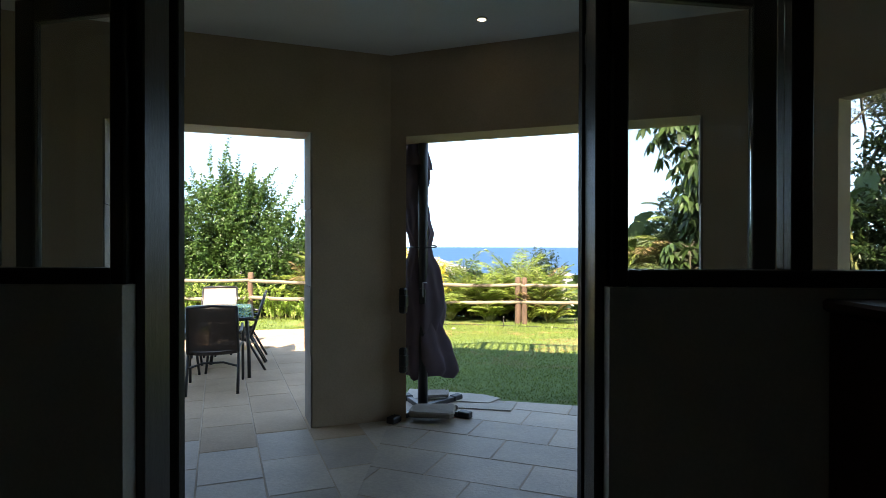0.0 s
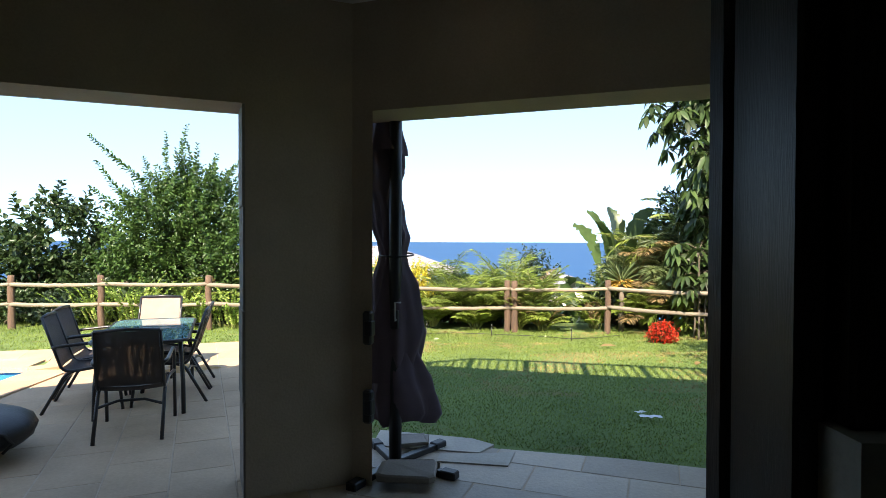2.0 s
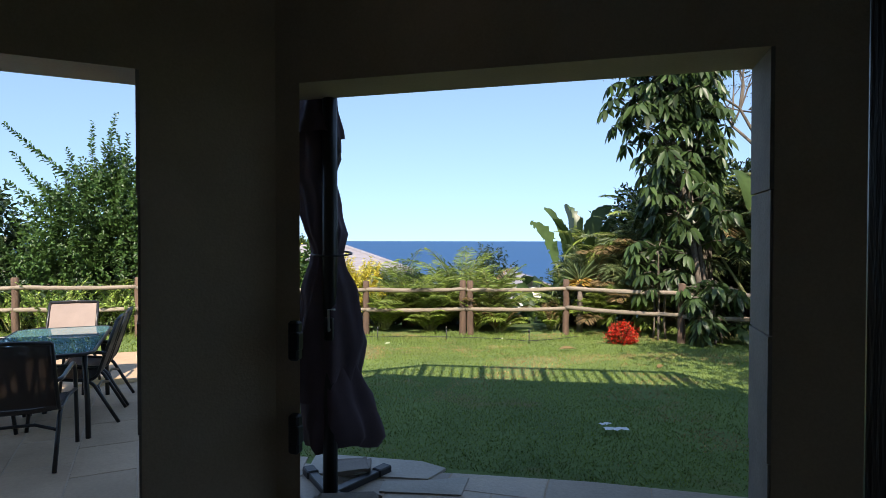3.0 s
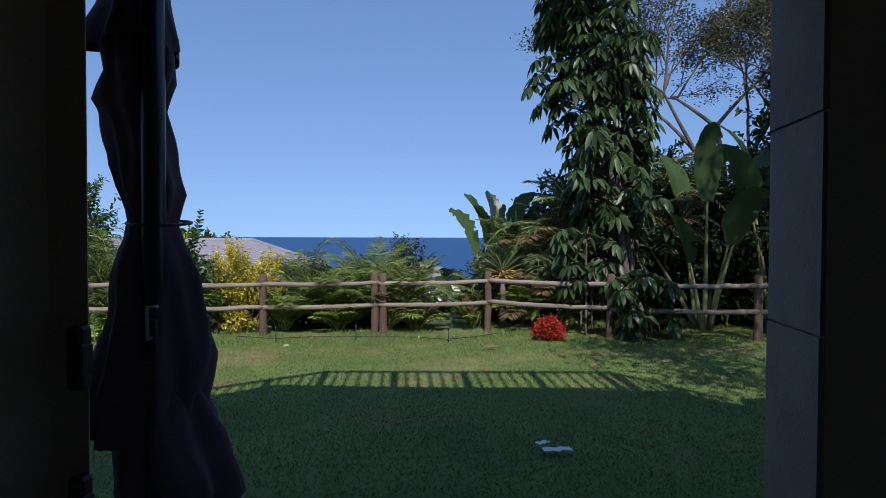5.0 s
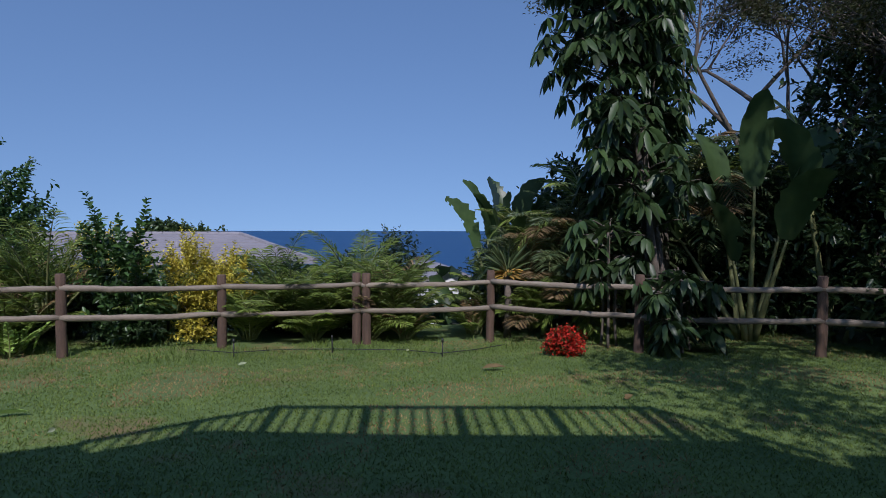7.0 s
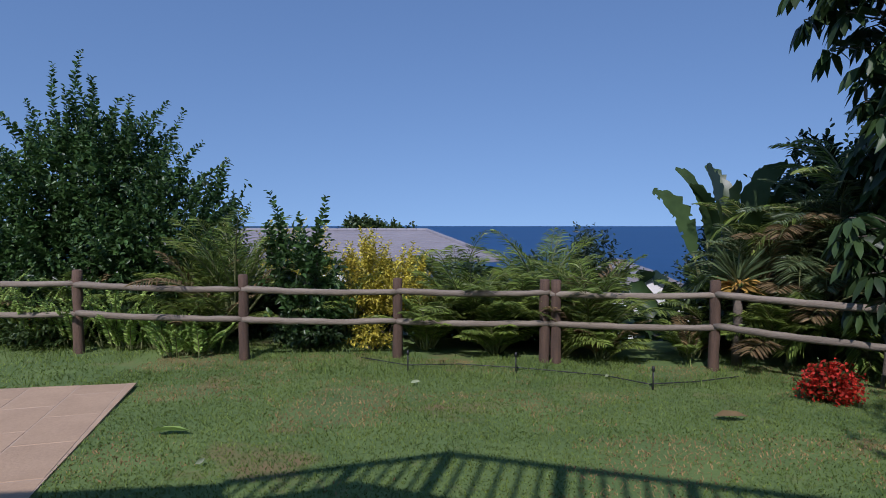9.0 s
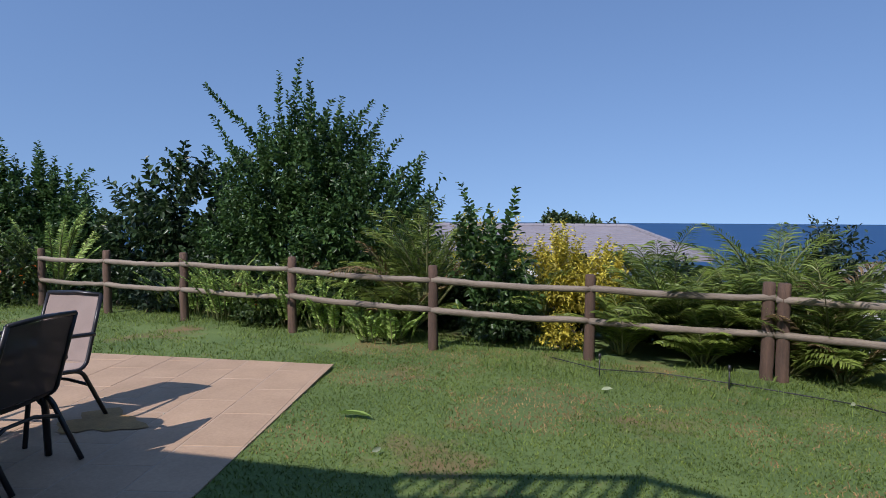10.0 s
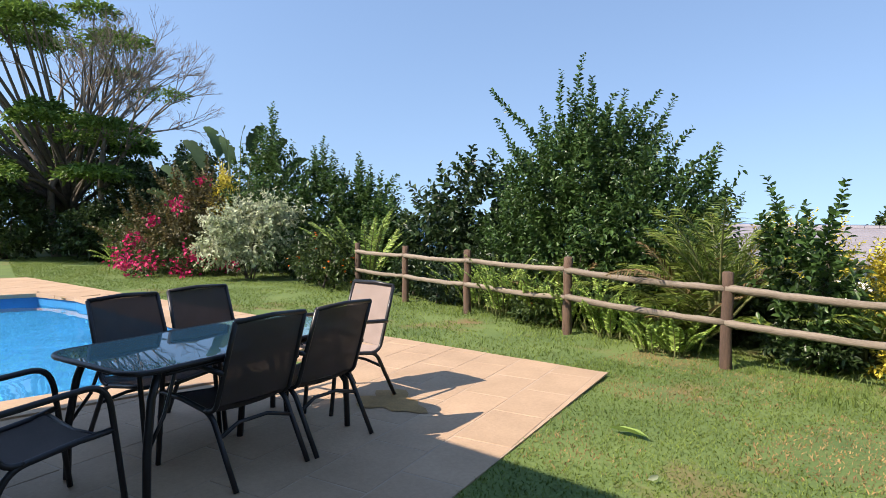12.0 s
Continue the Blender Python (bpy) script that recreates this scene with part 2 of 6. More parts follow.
# ---- mesh helpers ----
class Geo:
    """Gathers points and faces for one mesh."""
    def __init__(self):
        self.v, self.f = [], []

    def add(self, verts, faces):
        o = len(self.v)
        self.v.extend(tuple(p) for p in verts)
        self.f.extend(tuple(i + o for i in f) for f in faces)

    def box(self, lo, hi, bevel=0.0, m=None):
        (x0, y0, z0), (x1, y1, z1) = lo, hi
        b = min(bevel, (x1 - x0) / 2.01, (y1 - y0) / 2.01, (z1 - z0) / 2.01)
        if b <= 0:
            vs = [(x, y, z) for z in (z0, z1) for x, y in ((x0, y0), (x1, y0), (x1, y1), (x0, y1))]
            fs = [(3, 2, 1, 0), (4, 5, 6, 7), (0, 1, 5, 4), (1, 2, 6, 5), (2, 3, 7, 6), (3, 0, 4, 7)]
        else:
            def ring(z, i):
                return [(x0 + i + (b if i == 0 else 0), y0 + i, z), (x1 - i - (b if i == 0 else 0), y0 + i, z),
                        (x1 - i, y0 + i + (b if i == 0 else 0), z), (x1 - i, y1 - i - (b if i == 0 else 0), z),
                        (x1 - i - (b if i == 0 else 0), y1 - i, z), (x0 + i + (b if i == 0 else 0), y1 - i, z),
                        (x0 + i, y1 - i - (b if i == 0 else 0), z), (x0 + i, y0 + i + (b if i == 0 else 0), z)]
            rings = []
            for z, i in ((z0, b), (z0 + b, 0), (z1 - b, 0), (z1, b)):
                r = ring(z, i)
                if i:
                    c = b * 0.4
                    r = [(x0 + b + c, y0 + b, z), (x1 - b - c, y0 + b, z), (x1 - b, y0 + b + c, z), (x1 - b, y1 - b - c, z),
                         (x1 - b - c, y1 - b, z), (x0 + b + c, y1 - b, z), (x0 + b, y1 - b - c, z), (x0 + b, y0 + b + c, z)]
                rings.append(r)
            vs = [p for r in rings for p in r]
            fs = [tuple(range(7, -1, -1)), tuple(range(24, 32))]
            fs += [(k * 8 + i, k * 8 + (i + 1) % 8, k * 8 + 8 + (i + 1) % 8, k * 8 + 8 + i) for k in range(3) for i in range(8)]
        if m:
            vs = [m @ Vector(p) for p in vs]
        self.add(vs, fs)

    def tube(self, path, radius, n=8, cap=True):
        pts = [Vector(p) for p in path]
        rad = radius if hasattr(radius, "__len__") else [radius] * len(pts)
        vs, fs = [], []
        side = None
        for i, p in enumerate(pts):
            d = (pts[min(i + 1, len(pts) - 1)] - pts[max(i - 1, 0)])
            d = d.normalized() if d.length > 1e-9 else Vector((0, 0, 1))
            if side is None:
                side = d.orthogonal().normalized()
            side = (side - d * side.dot(d))
            side = side.normalized() if side.length > 1e-6 else d.orthogonal().normalized()
            up = d.cross(side)
            for k in range(n):
                a = 2 * math.pi * k / n
                vs.append(p + (side * math.cos(a) + up * math.sin(a)) * rad[i])
        for i in range(len(pts) - 1):
            for k in range(n):
                fs.append((i * n + k, i * n + (k + 1) % n, (i + 1) * n + (k + 1) % n, (i + 1) * n + k))
        if cap:
            fs.append(tuple(range(n - 1, -1, -1)))
            fs.append(tuple(range((len(pts) - 1) * n, len(pts) * n)))
        self.add(vs, fs)

    def prism(self, poly, z0, z1):
        n = len(poly)
        vs = [(x, y, z0) for x, y in poly] + [(x, y, z1) for x, y in poly]
        fs = [tuple(range(n - 1, -1, -1)), tuple(range(n, 2 * n))] + [(i, (i + 1) % n, n + (i + 1) % n, n + i) for i in range(n)]
        self.add(vs, fs)

    def mesh(self, name, smooth=False):
        me = bpy.data.meshes.new(name)
        me.from_pydata([tuple(p) for p in self.v], [], self.f)
        if smooth:
            me.polygons.foreach_set("use_smooth", [True] * len(me.polygons))
        me.update()
        return me


def part(name, geo, mat, parent=None, label="", smooth=False, at=None):
    """Links a Geo (or a mesh) as one mesh object, under a thing or a part if given."""
    me = geo.mesh(name, smooth) if isinstance(geo, Geo) else geo
    if mat and not me.materials:
        me.materials.append(mat)
    ob = new(name, me)
    if parent:
        ob.parent = parent
    if at:
        ob.matrix_basis = at
    if label:
        tagged(ob, label)
    return ob


def thing(name, at, label, category, group="", kind=""):
    ob = new(name)
    ob.empty_display_size = 0.1
    ob.matrix_basis = at
    return tagged(ob, label, category, group, kind)


def setting(name, geo, mat, label, category, smooth=False):
    return tagged(part(name, geo, mat, None, "", smooth), label, category, "", "structure")


def array_mesh(name, verts, faces, mat):
    """A mesh from numpy arrays of points and equal-sized faces."""
    me = bpy.data.meshes.new(name)
    nf, k = faces.shape
    me.vertices.add(len(verts))
    me.vertices.foreach_set("co", np.asarray(verts, np.float32).ravel())
    me.loops.add(nf * k)
    me.loops.foreach_set("vertex_index", faces.astype(np.int32).ravel())
    me.polygons.add(nf)
    me.polygons.foreach_set("loop_start", np.arange(0, nf * k, k, dtype=np.int32))
    me.update(calc_edges=True)
    me.materials.append(mat)
    return me


def unit(a):
    return a / np.maximum(np.linalg.norm(a, axis=-1, keepdims=True), 1e-9)


def leaves_mesh(name, base, way, length, width, mat, rng, droop=0.15, fold=0.25):
    """One pointed, folded leaf for each base point: six corners, four faces."""
    n = len(base)
    length = np.broadcast_to(np.asarray(length, float).reshape(-1, 1), (n, 1))
    width = np.broadcast_to(np.asarray(width, float).reshape(-1, 1), (n, 1))
    way = unit(way)
    ref = unit(rng.normal(size=(n, 3)) * 0.6 + np.array([0, 0, 1.0]))
    side = unit(np.cross(way, ref))
    up = np.cross(side, way)
    down = np.array([0, 0, -1.0])
    a = base
    m1 = base + way * length * 0.33
    m2 = base + way * length * 0.7 + down * length * droop * 0.5
    tip = base + way * length + down * length * droop
    w1, w2 = side * width * 0.5, side * width * 0.42
    lift = up * width * fold
    v = np.stack([a, m1 + w1 + lift, m2 + w2 + lift, tip, m2 - w2 + lift, m1 - w1 + lift, m1, m2], 1).reshape(-1, 3)
    tris = np.array([[0, 6, 1], [6, 7, 2], [6, 2, 1], [7, 3, 2], [0, 5, 6], [5, 4, 7], [5, 7, 6], [4, 3, 7]])
    f = (tris[None] + (np.arange(n) * 8)[:, None, None]).reshape(-1, 3)
    return array_mesh(name, v, f, mat)

# ---- ground, sea ----
DUG = [(-4.4, 2.25), (-4.8, 8.4), (-5.15, 8.63), (-11.35, 7.35), (-12.45, 6.8), (-12.75, 2.05)]
POOL = [(-4.55, 2.4), (-4.95, 8.3), (-5.15, 8.48), (-11.3, 7.2), (-12.3, 6.7), (-12.6, 2.2)]


def inside(x, y, poly):
    hit = False
    for (x0, y0), (x1, y1) in zip(poly, poly[1:] + poly[:1]):
        if (y0 > y) != (y1 > y) and x < (x1 - x0) * (y - y0) / (y1 - y0) + x0:
            hit = not hit
    return hit


def smooth(a, b, x):
    t = min(1.0, max(0.0, (x - a) / (b - a)))
    return t * t * (3 - 2 * t)


def ground_z(x, y):
    """The lawn dips a little towards the fence; behind it the slope falls to the sea."""
    z = -0.13 * smooth(9.5, 12.4, y) * math.exp(-((x - 1.5) / 3.4) ** 2) - 0.03 * smooth(9, 12, y)
    if y > 13.2:
        z -= (y - 13.2) * 0.24 * smooth(13.2, 17, y)
    return max(z, -19.5)


def smooths(a, b, x):
    t = np.clip((x - a) / (b - a), 0, 1)
    return t * t * (3 - 2 * t)


def ground_zs(x, y):
    """The same heights for arrays of places."""
    z = -0.13 * smooths(9.5, 12.4, y) * np.exp(-((x - 1.5) / 3.4) ** 2) - 0.03 * smooths(9, 12, y)
    z = z - np.where(y > 13.2, (y - 13.2) * 0.24 * smooths(13.2, 17, y), 0)
    return np.maximum(z, -19.5)


def insides(x, y, poly):
    hit = np.zeros(len(x), bool)
    for (x0, y0), (x1, y1) in zip(poly, poly[1:] + poly[:1]):
        if y0 != y1:
            hit ^= ((y0 > y) != (y1 > y)) & (x < (x1 - x0) * (y - y0) / (y1 - y0) + x0)
    return hit


def ground_sheet():
    xs = sorted({round(-90 + 5 * i, 2) for i in range(37)} | {round(-16 + 0.5 * i, 2) for i in range(58)})
    ys = sorted({round(-40 + 5 * i, 2) for i in range(8)} | {round(0.5 * i, 2) for i in range(36)} | {round(20 + 4 * i, 2) for i in range(30)})
    g = Geo()
    g.v = [(x, y, ground_z(x, y)) for y in ys for x in xs]
    w = len(xs)
    for j in range(len(ys) - 1):
        for i in range(w - 1):
            if not inside((xs[i] + xs[i + 1]) / 2, (ys[j] + ys[j + 1]) / 2, DUG):
                g.f.append((j * w + i, j * w + i + 1, (j + 1) * w + i + 1, (j + 1) * w + i))
    return g


setting("ground", ground_sheet(), M_LAWN, "green lawn with dry reddish patches sloping to the sea", "lawn", True)
g = Geo()
g.add([(-4500, 60, -17.5), (4500, 60, -17.5), (4500, 4950, -17.5), (-4500, 4950, -17.5)], [(0, 1, 2, 3)])
setting("water", g, M_SEA, "deep blue ocean reaching the horizon", "sea")

# ---- house shell ----
# The veranda's outer wall: two flat faces that meet at the corner pier.
CORNER = Vector((-0.46, 5.03))
UL, VL = Vector((-0.919, -0.394)), Vector((-0.394, 0.919))
UR, VR = Vector((0.945, -0.327)), Vector((0.327, 0.945))
HEAD, CEILING, WALL_T = 2.5, 3.22, 0.37


def wall_piece(g, origin, u, v, a, b, z0, z1, t0=0.0, t1=WALL_T):
    p = [origin + u * a + v * t0, origin + u * b + v * t0, origin + u * b + v * t1, origin + u * a + v * t1]
    poly = [(q.x, q.y) for q in p]
    area = sum(x0 * y1 - x1 * y0 for (x0, y0), (x1, y1) in zip(poly, poly[1:] + poly[:1]))
    g.prism(poly if area > 0 else poly[::-1], z0, z1)


L_OPEN = (0.68, 2.23)
R_OPEN = (0.15, 2.52)
g = Geo()
# corner pier: one solid with mitred outer corner
outer = CORNER + Vector((0.0, WALL_T * 1.07))
pl, pr = CORNER + UL * L_OPEN[0], CORNER + UR * R_OPEN[0]
pier = [pl, CORNER, pr, pr + Vector((-0.13, 0.37)), outer - Vector((0.12, 0.0)), pl + VL * WALL_T]
g.prism([(q.x, q.y) for q in pier], 0, HEAD)
pier_ob = setting("wall_corner_pier", g, M_PLASTER, "beige plastered corner pier between two wide veranda openings", "wall")
g = Geo()
head = [CORNER + UL * 3.5, CORNER, CORNER + UR * 3.1, CORNER + UR * 3.1 + VR * WALL_T, outer, CORNER + UL * 3.5 + VL * WALL_T]
g.prism([(q.x, q.y) for q in head], HEAD, CEILING + 0.1)
setting("wall_head", g, M_PLASTER, "beige plastered beam over the veranda openings", "wall")
g = Geo()
wall_piece(g, CORNER, UL, VL, L_OPEN[1], 3.5, 0, HEAD)
setting("wall_west_pier", g, M_PLASTER, "beige plastered pier beside the patio opening", "wall")
g = Geo()
wall_piece(g, CORNER, UR, VR, R_OPEN[1], 3.1, 0, HEAD)
setting("wall_east_pier", g, M_PLASTER, "beige plastered pier beside the lawn opening", "wall")
# thin stone facing on the reveals, stacked in blocks
REVEALS = [(CORNER + UL * L_OPEN[0], UL, VL), (CORNER + UL * L_OPEN[1], -UL, VL), (CORNER + UR * R_OPEN[1], -UR, VR)]
for origin, u, v in REVEALS:
    z = 0.0
    rv = thing("reveal_facing", Matrix.Translation((0, 0, 0)), "pale stone blocks facing the opening's reveal", "wall facing", "reveals", "structure")
    hs = [0.62, 0.58, 0.66, 0.64]
    for i, h in enumerate(hs):
        g = Geo()
        wall_piece(g, origin, u, v, 0.0015, 0.013 + 0.006 * (i % 2), z + 0.003, z + h - 0.003, 0.006 - 0.008 * (i % 2), WALL_T + 0.012 - 0.008 * (i % 2))
        part("stone_block", g, M_STONE, rv)
        z += h
# second bay wall on the lawn side, with an opening of its own
E1 = CORNER + UR * 3.1
UE = Vector((0.42, -0.9075))
VE = Vector((0.9075, 0.42))
g = Geo()
wall_piece(g, E1, UE, VE, 0.0, 0.3, 0, HEAD, 0.0, 0.12)
wall_piece(g, E1, UE, VE, 1.3, 2.2, 0, HEAD, 0.0, 0.12)
wall_piece(g, E1, UE, VE, 0.0, 2.2, HEAD, CEILING + 0.1, 0.0, 0.12)
wall_piece(g, E1, UR, VR, -0.002, 0.14, 0, CEILING + 0.1, 0.0, WALL_T)
setting("wall_east_bay", g, M_PLASTER, "beige plastered wall with a narrow garden opening", "wall")
# downpipe beside that opening
g = Geo()
q = E1 + UE * 0.2 + VE * 0.2
g.tube([(q.x, q.y, 0.0), (q.x, q.y, 2.3), (q.x - 0.06, q.y + 0.05, 2.42), (q.x - 0.2, q.y + 0.1, 2.52)], 0.04, 10)
tagged(part("downpipe", g, M_WALLW, None, "", True), "white round downpipe on the outer wall", "pipe")
# west closing wall, veranda back wall with door and windows, room behind
W1 = CORNER + UL * 3.5
g = Geo()
g.box((W1.x - 0.2, 1.95, 0), (W1.x + 0.04, W1.y + 0.3, CEILING + 0.1))
setting("wall_west", g, M_PLASTER, "beige plastered end wall of the veranda", "wall")
DOOR_L, DOOR_R, Y0, Y1, SILL, TOP = -0.93, 0.68, 1.76, 1.96, 1.42, 2.66
g = Geo()
g.box((-4.2, Y0, 0), (DOOR_L, Y1, SILL))
setting("wall_back_west", g, M_INNER, "half-height plastered wall beside the open door", "wall")
g = Geo()
g.box((DOOR_R, Y0, 0), (5.2, Y1, SILL))
setting("wall_back_east", g, M_INNER, "half-height plastered wall under the kitchen windows", "wall")
g = Geo()
g.box((-4.2, Y0, TOP), (5.2, Y1, CEILING + 0.1))
g.box((-4.2, Y0, SILL), (-2.6, Y1, TOP))
g.box((2.55, Y0, SILL), (5.2, Y1, TOP))
setting("wall_back_lintel", g, M_INNER, "plastered wall over the door and windows", "wall")
g = Geo()
g.box((-3.2, -3.6, 0.0), (5.0, -3.4, 3.0))
g.box((-3.4, -3.6, 0.0), (-3.2, Y0, 3.0))
g.box((5.0, -3.6, 0.0), (5.2, Y0, 3.0))
setting("wall_room", g, M_INNER, "plain plastered walls of the dim inner room", "wall")
g = Geo()
g.box((-3.4, -3.6, -0.2), (5.2, Y0, 0.05))
setting("floor_room", g, M_TILE_IN, "stone-tiled floor of the dim inner room", "floor")
g = Geo()
g.box((-3.4, -3.6, 3.0), (5.2, Y0, 3.2))
setting("ceiling_room", g, M_CEIL, "white plastered ceiling of the inner room", "ceiling")
CEIL_POLY = [(-4.3, 1.96), (5.0, 1.96), (5.0, 2.3), (3.6, 2.2), (E1.x + 0.2, E1.y + 0.05), (CORNER.x, CORNER.y + 0.1), (W1.x - 0.1, W1.y + 0.1)]
g = Geo()
g.prism(CEIL_POLY, CEILING, CEILING + 0.08)
setting("ceiling_veranda", g, M_CEIL, "white plastered veranda ceiling", "ceiling")

# balcony slab and upper walls, seen only by their shadow on the lawn
SLAB = [(-4.9, 1.6), (9.5, 1.6), (9.5, 2.65), (4.44, 3.94), (3.78, 4.11), (3.65, 3.9), (3.3, 4.46), (1.45, 4.92), (-0.46, 5.39), (-1.06, 5.02), (-1.24, 5.26), (-3.08, 4.84), (-4.9, 4.08)]
g = Geo()
g.prism(SLAB, CEILING + 0.1, 3.42)
g.box((-4.9, -4.0, CEILING), (9.5, 1.6, 3.42))
setting("roof", g, M_PLASTER, "plastered balcony slab over the veranda", "roof")
g = Geo()
g.box((-9.5, -0.4, 0), (-4.3, -0.1, 3.3))
g.box((5.2, -0.4, 0), (9.5, -0.1, 3.3))
setting("wall_house_front", g, M_PLASTER, "beige plastered house wall", "wall")
RAIL = [Vector((-1.3, 4.5)), Vector((-0.05, 5.09)), Vector((2.99, 4.5)), Vector((3.55, 3.3))]
balustrade = thing("balustrade", pose(0, 0, 3.42), "timber balustrade along the balcony above the veranda", "railing", "", "structure")
for a, b in zip(RAIL, RAIL[1:]):
    g = Geo()
    g.tube([(a.x, a.y, 0.78), (b.x, b.y, 0.78)], 0.035, 8)
    part("top_rail", g, M_DARKWOOD, balustrade)
    g = Geo()
    g.tube([(a.x, a.y, 0.1), (b.x, b.y, 0.1)], 0.025, 6)
    part("bottom_rail", g, M_DARKWOOD, balustrade)
    n = max(1, round((b - a).length / 0.125))
    for i in range(n + 1):
        q = a.lerp(b, i / n)
        big = i % 6 == 0
        g = Geo()
        g.tube([(q.x, q.y, 0), (q.x, q.y, 0.8)], 0.045 if big else 0.017, 6)
        part("post" if big else "baluster", g, M_DARKWOOD, balustrade)

# ---- door leaves and windows ----
def frame_bars(ob, w, z0, z1, bar, depth, names=("stile", "rail")):
    """Two stiles and two rails of a frame in its local x-z plane."""
    for x in (0, w - bar):
        g = Geo()
        g.box((x, -depth / 2, z0), (x + bar, depth / 2, z1), 0.006)
        part(names[0], g, M_DARKWOOD, ob)
    for z in (z0, z1 - bar):
        g = Geo()
        g.box((bar, -depth / 2, z), (w - bar, depth / 2, z + bar), 0.006)
        part(names[1], g, M_DARKWOOD, ob)


def door_leaf(at, width, label):
    d = thing("door_leaf", at, label, "door", "glazed door leaves", "structure")
    z0, z1, bar = 0.06, 2.58, 0.1
    frame_bars(d, width, z0, z1, bar, 0.045)
    g = Geo()
    g.box((bar, -0.0225, 1.32), (width - bar, 0.0225, 1.45), 0.006)
    part("middle_rail", g, M_DARKWOOD, d)
    g = Geo()
    g.box((bar, -0.012, 0.16), (width - bar, 0.012, 1.32))
    part("lower_panel", g, M_DARKWOOD, d)
    g = Geo()
    g.box((bar, -0.003, 1.45), (width - bar, 0.003, 2.48))
    pane = part("pane", g, M_PANE, d)
    pane.visible_shadow = False
    for z in (0.32, 2.22):
        g = Geo()
        g.tube([(0.015, -0.026, z), (0.015, -0.026, z + 0.11)], 0.009, 10)
        part("hinge", g, M_STEEL, d)
    g = Geo()
    g.tube([(width - 0.05, 0.022, 1.2), (width - 0.05, 0.06, 1.2), (width - 0.17, 0.06, 1.2)], 0.009, 8)
    part("handle", g, M_STEEL, d)
    return d


door_leaf(pose(0.638, 2.05, 0, 0, 0, 12), 0.8, "dark wooden glazed door leaf folded back outwards")
door_leaf(pose(-0.895, 2.1, 0, 0, 0, 168), 0.8, "dark wooden glazed door leaf standing open outwards")


def window_unit(name, x0, x1, panes, label):
    w = thing(name, pose(x0, 1.86, 0), label, "window", "", "structure")
    width = x1 - x0
    frame_bars(w, width, SILL, TOP, 0.055, 0.12, ("window_frame", "window_frame"))
    step = width / panes
    for i in range(panes):
        if i:
            g = Geo()
            g.box((i * step - 0.035, -0.05, SILL + 0.055), (i * step + 0.035, 0.05, TOP - 0.055), 0.005)
            part("mullion", g, M_DARKWOOD, w)
        g = Geo()
        g.box((i * step + (0.036 if i else 0.056), -0.003, SILL + 0.056), ((i + 1) * step - (0.036 if i < panes - 1 else 0.056), 0.003, TOP - 0.056))
        pane = part("pane", g, M_PANE, w)
        pane.visible_shadow = False
    return w


window_unit("window_1", DOOR_R + 0.015, 2.55, 3, "dark wooden window over a half wall")
window_unit("window_2", -2.6, DOOR_L - 0.015, 3, "dark wooden window over a half wall beside the door")
door = thing("door_1", pose(0, 0, 0), "dark wooden frame of the open double door", "door frame", "", "structure")
for x0, x1 in ((DOOR_L - 0.013, DOOR_L + 0.03), (DOOR_R - 0.03, DOOR_R + 0.013)):
    g = Geo()
    g.box((x0, 1.84, 0.0), (x1, 2.02, TOP), 0.006)
    part("jamb", g, M_DARKWOOD, door)
g = Geo()
g.box((DOOR_L + 0.03, 1.84, TOP - 0.07), (DOOR_R - 0.03, 2.02, TOP - 0.001), 0.006)
part("head", g, M_DARKWOOD, door)
g = Geo()
g.box((DOOR_L + 0.03, 1.8, 0.0), (DOOR_R - 0.03, 2.0, 0.045), 0.004)
part("threshold", g, M_DARKWOOD, door)

# recessed downlight in the veranda ceiling
lamp = thing("downlight", pose(0.32, 4.2, CEILING), "small round recessed downlight, lit", "lamp", "", "structure")
g = Geo()
ring = [(0.036 * math.cos(a), 0.036 * math.sin(a)) for a in np.linspace(0, 2 * math.pi, 25)[:-1]]
g.tube([(x, y, -0.004) for x, y in ring + ring[:1]], 0.008, 6, False)
part("trim_ring", g, M_STEEL, lamp, "", True)
g = Geo()
g.prism([(0.028 * math.cos(a), 0.028 * math.sin(a)) for a in np.linspace(0, 2 * math.pi, 21)[:-1]], -0.01, -0.003)
part("lens", g, M_LAMP, lamp, "glowing warm lens")

# dark cabinet under the window in the inner room
cab = thing("wooden_cabinet", pose(1.36, 1.42, 0.05), "dark red-brown wooden cabinet with a steel latch under the window", "cabinet")
g = Geo()
g.box((0, 0.02, 0.06), (0.62, 0.33, 1.3), 0.008)
part("body", g, M_CABINET, cab)
g = Geo()
g.box((-0.02, 0.0, 1.3), (0.64, 0.335, 1.34), 0.01)
part("top", g, M_CABINET, cab)
for x in (0.02, 0.315):
    g = Geo()
    g.box((x, 0.0, 0.1), (x + 0.285, 0.02, 1.27), 0.006)
    dr = part("door", g, M_CABINET, cab)
    g = Geo()
    cx = x + (0.04 if x < 0.1 else 0.245)
    ring = [(cx + 0.022 * math.cos(a), -0.008, 1.08 + 0.022 * math.sin(a)) for a in np.linspace(0, 2 * math.pi, 17)]
    g.tube(ring, 0.005, 6, False)
    part("latch", g, M_STEEL, dr, "steel ring latch", True)
for x in (0.03, 0.55):
    for y in (0.04, 0.28):
        g = Geo()
        g.box((x, y, 0.0), (x + 0.04, y + 0.04, 0.06))
        part("foot", g, M_CABINET, cab)

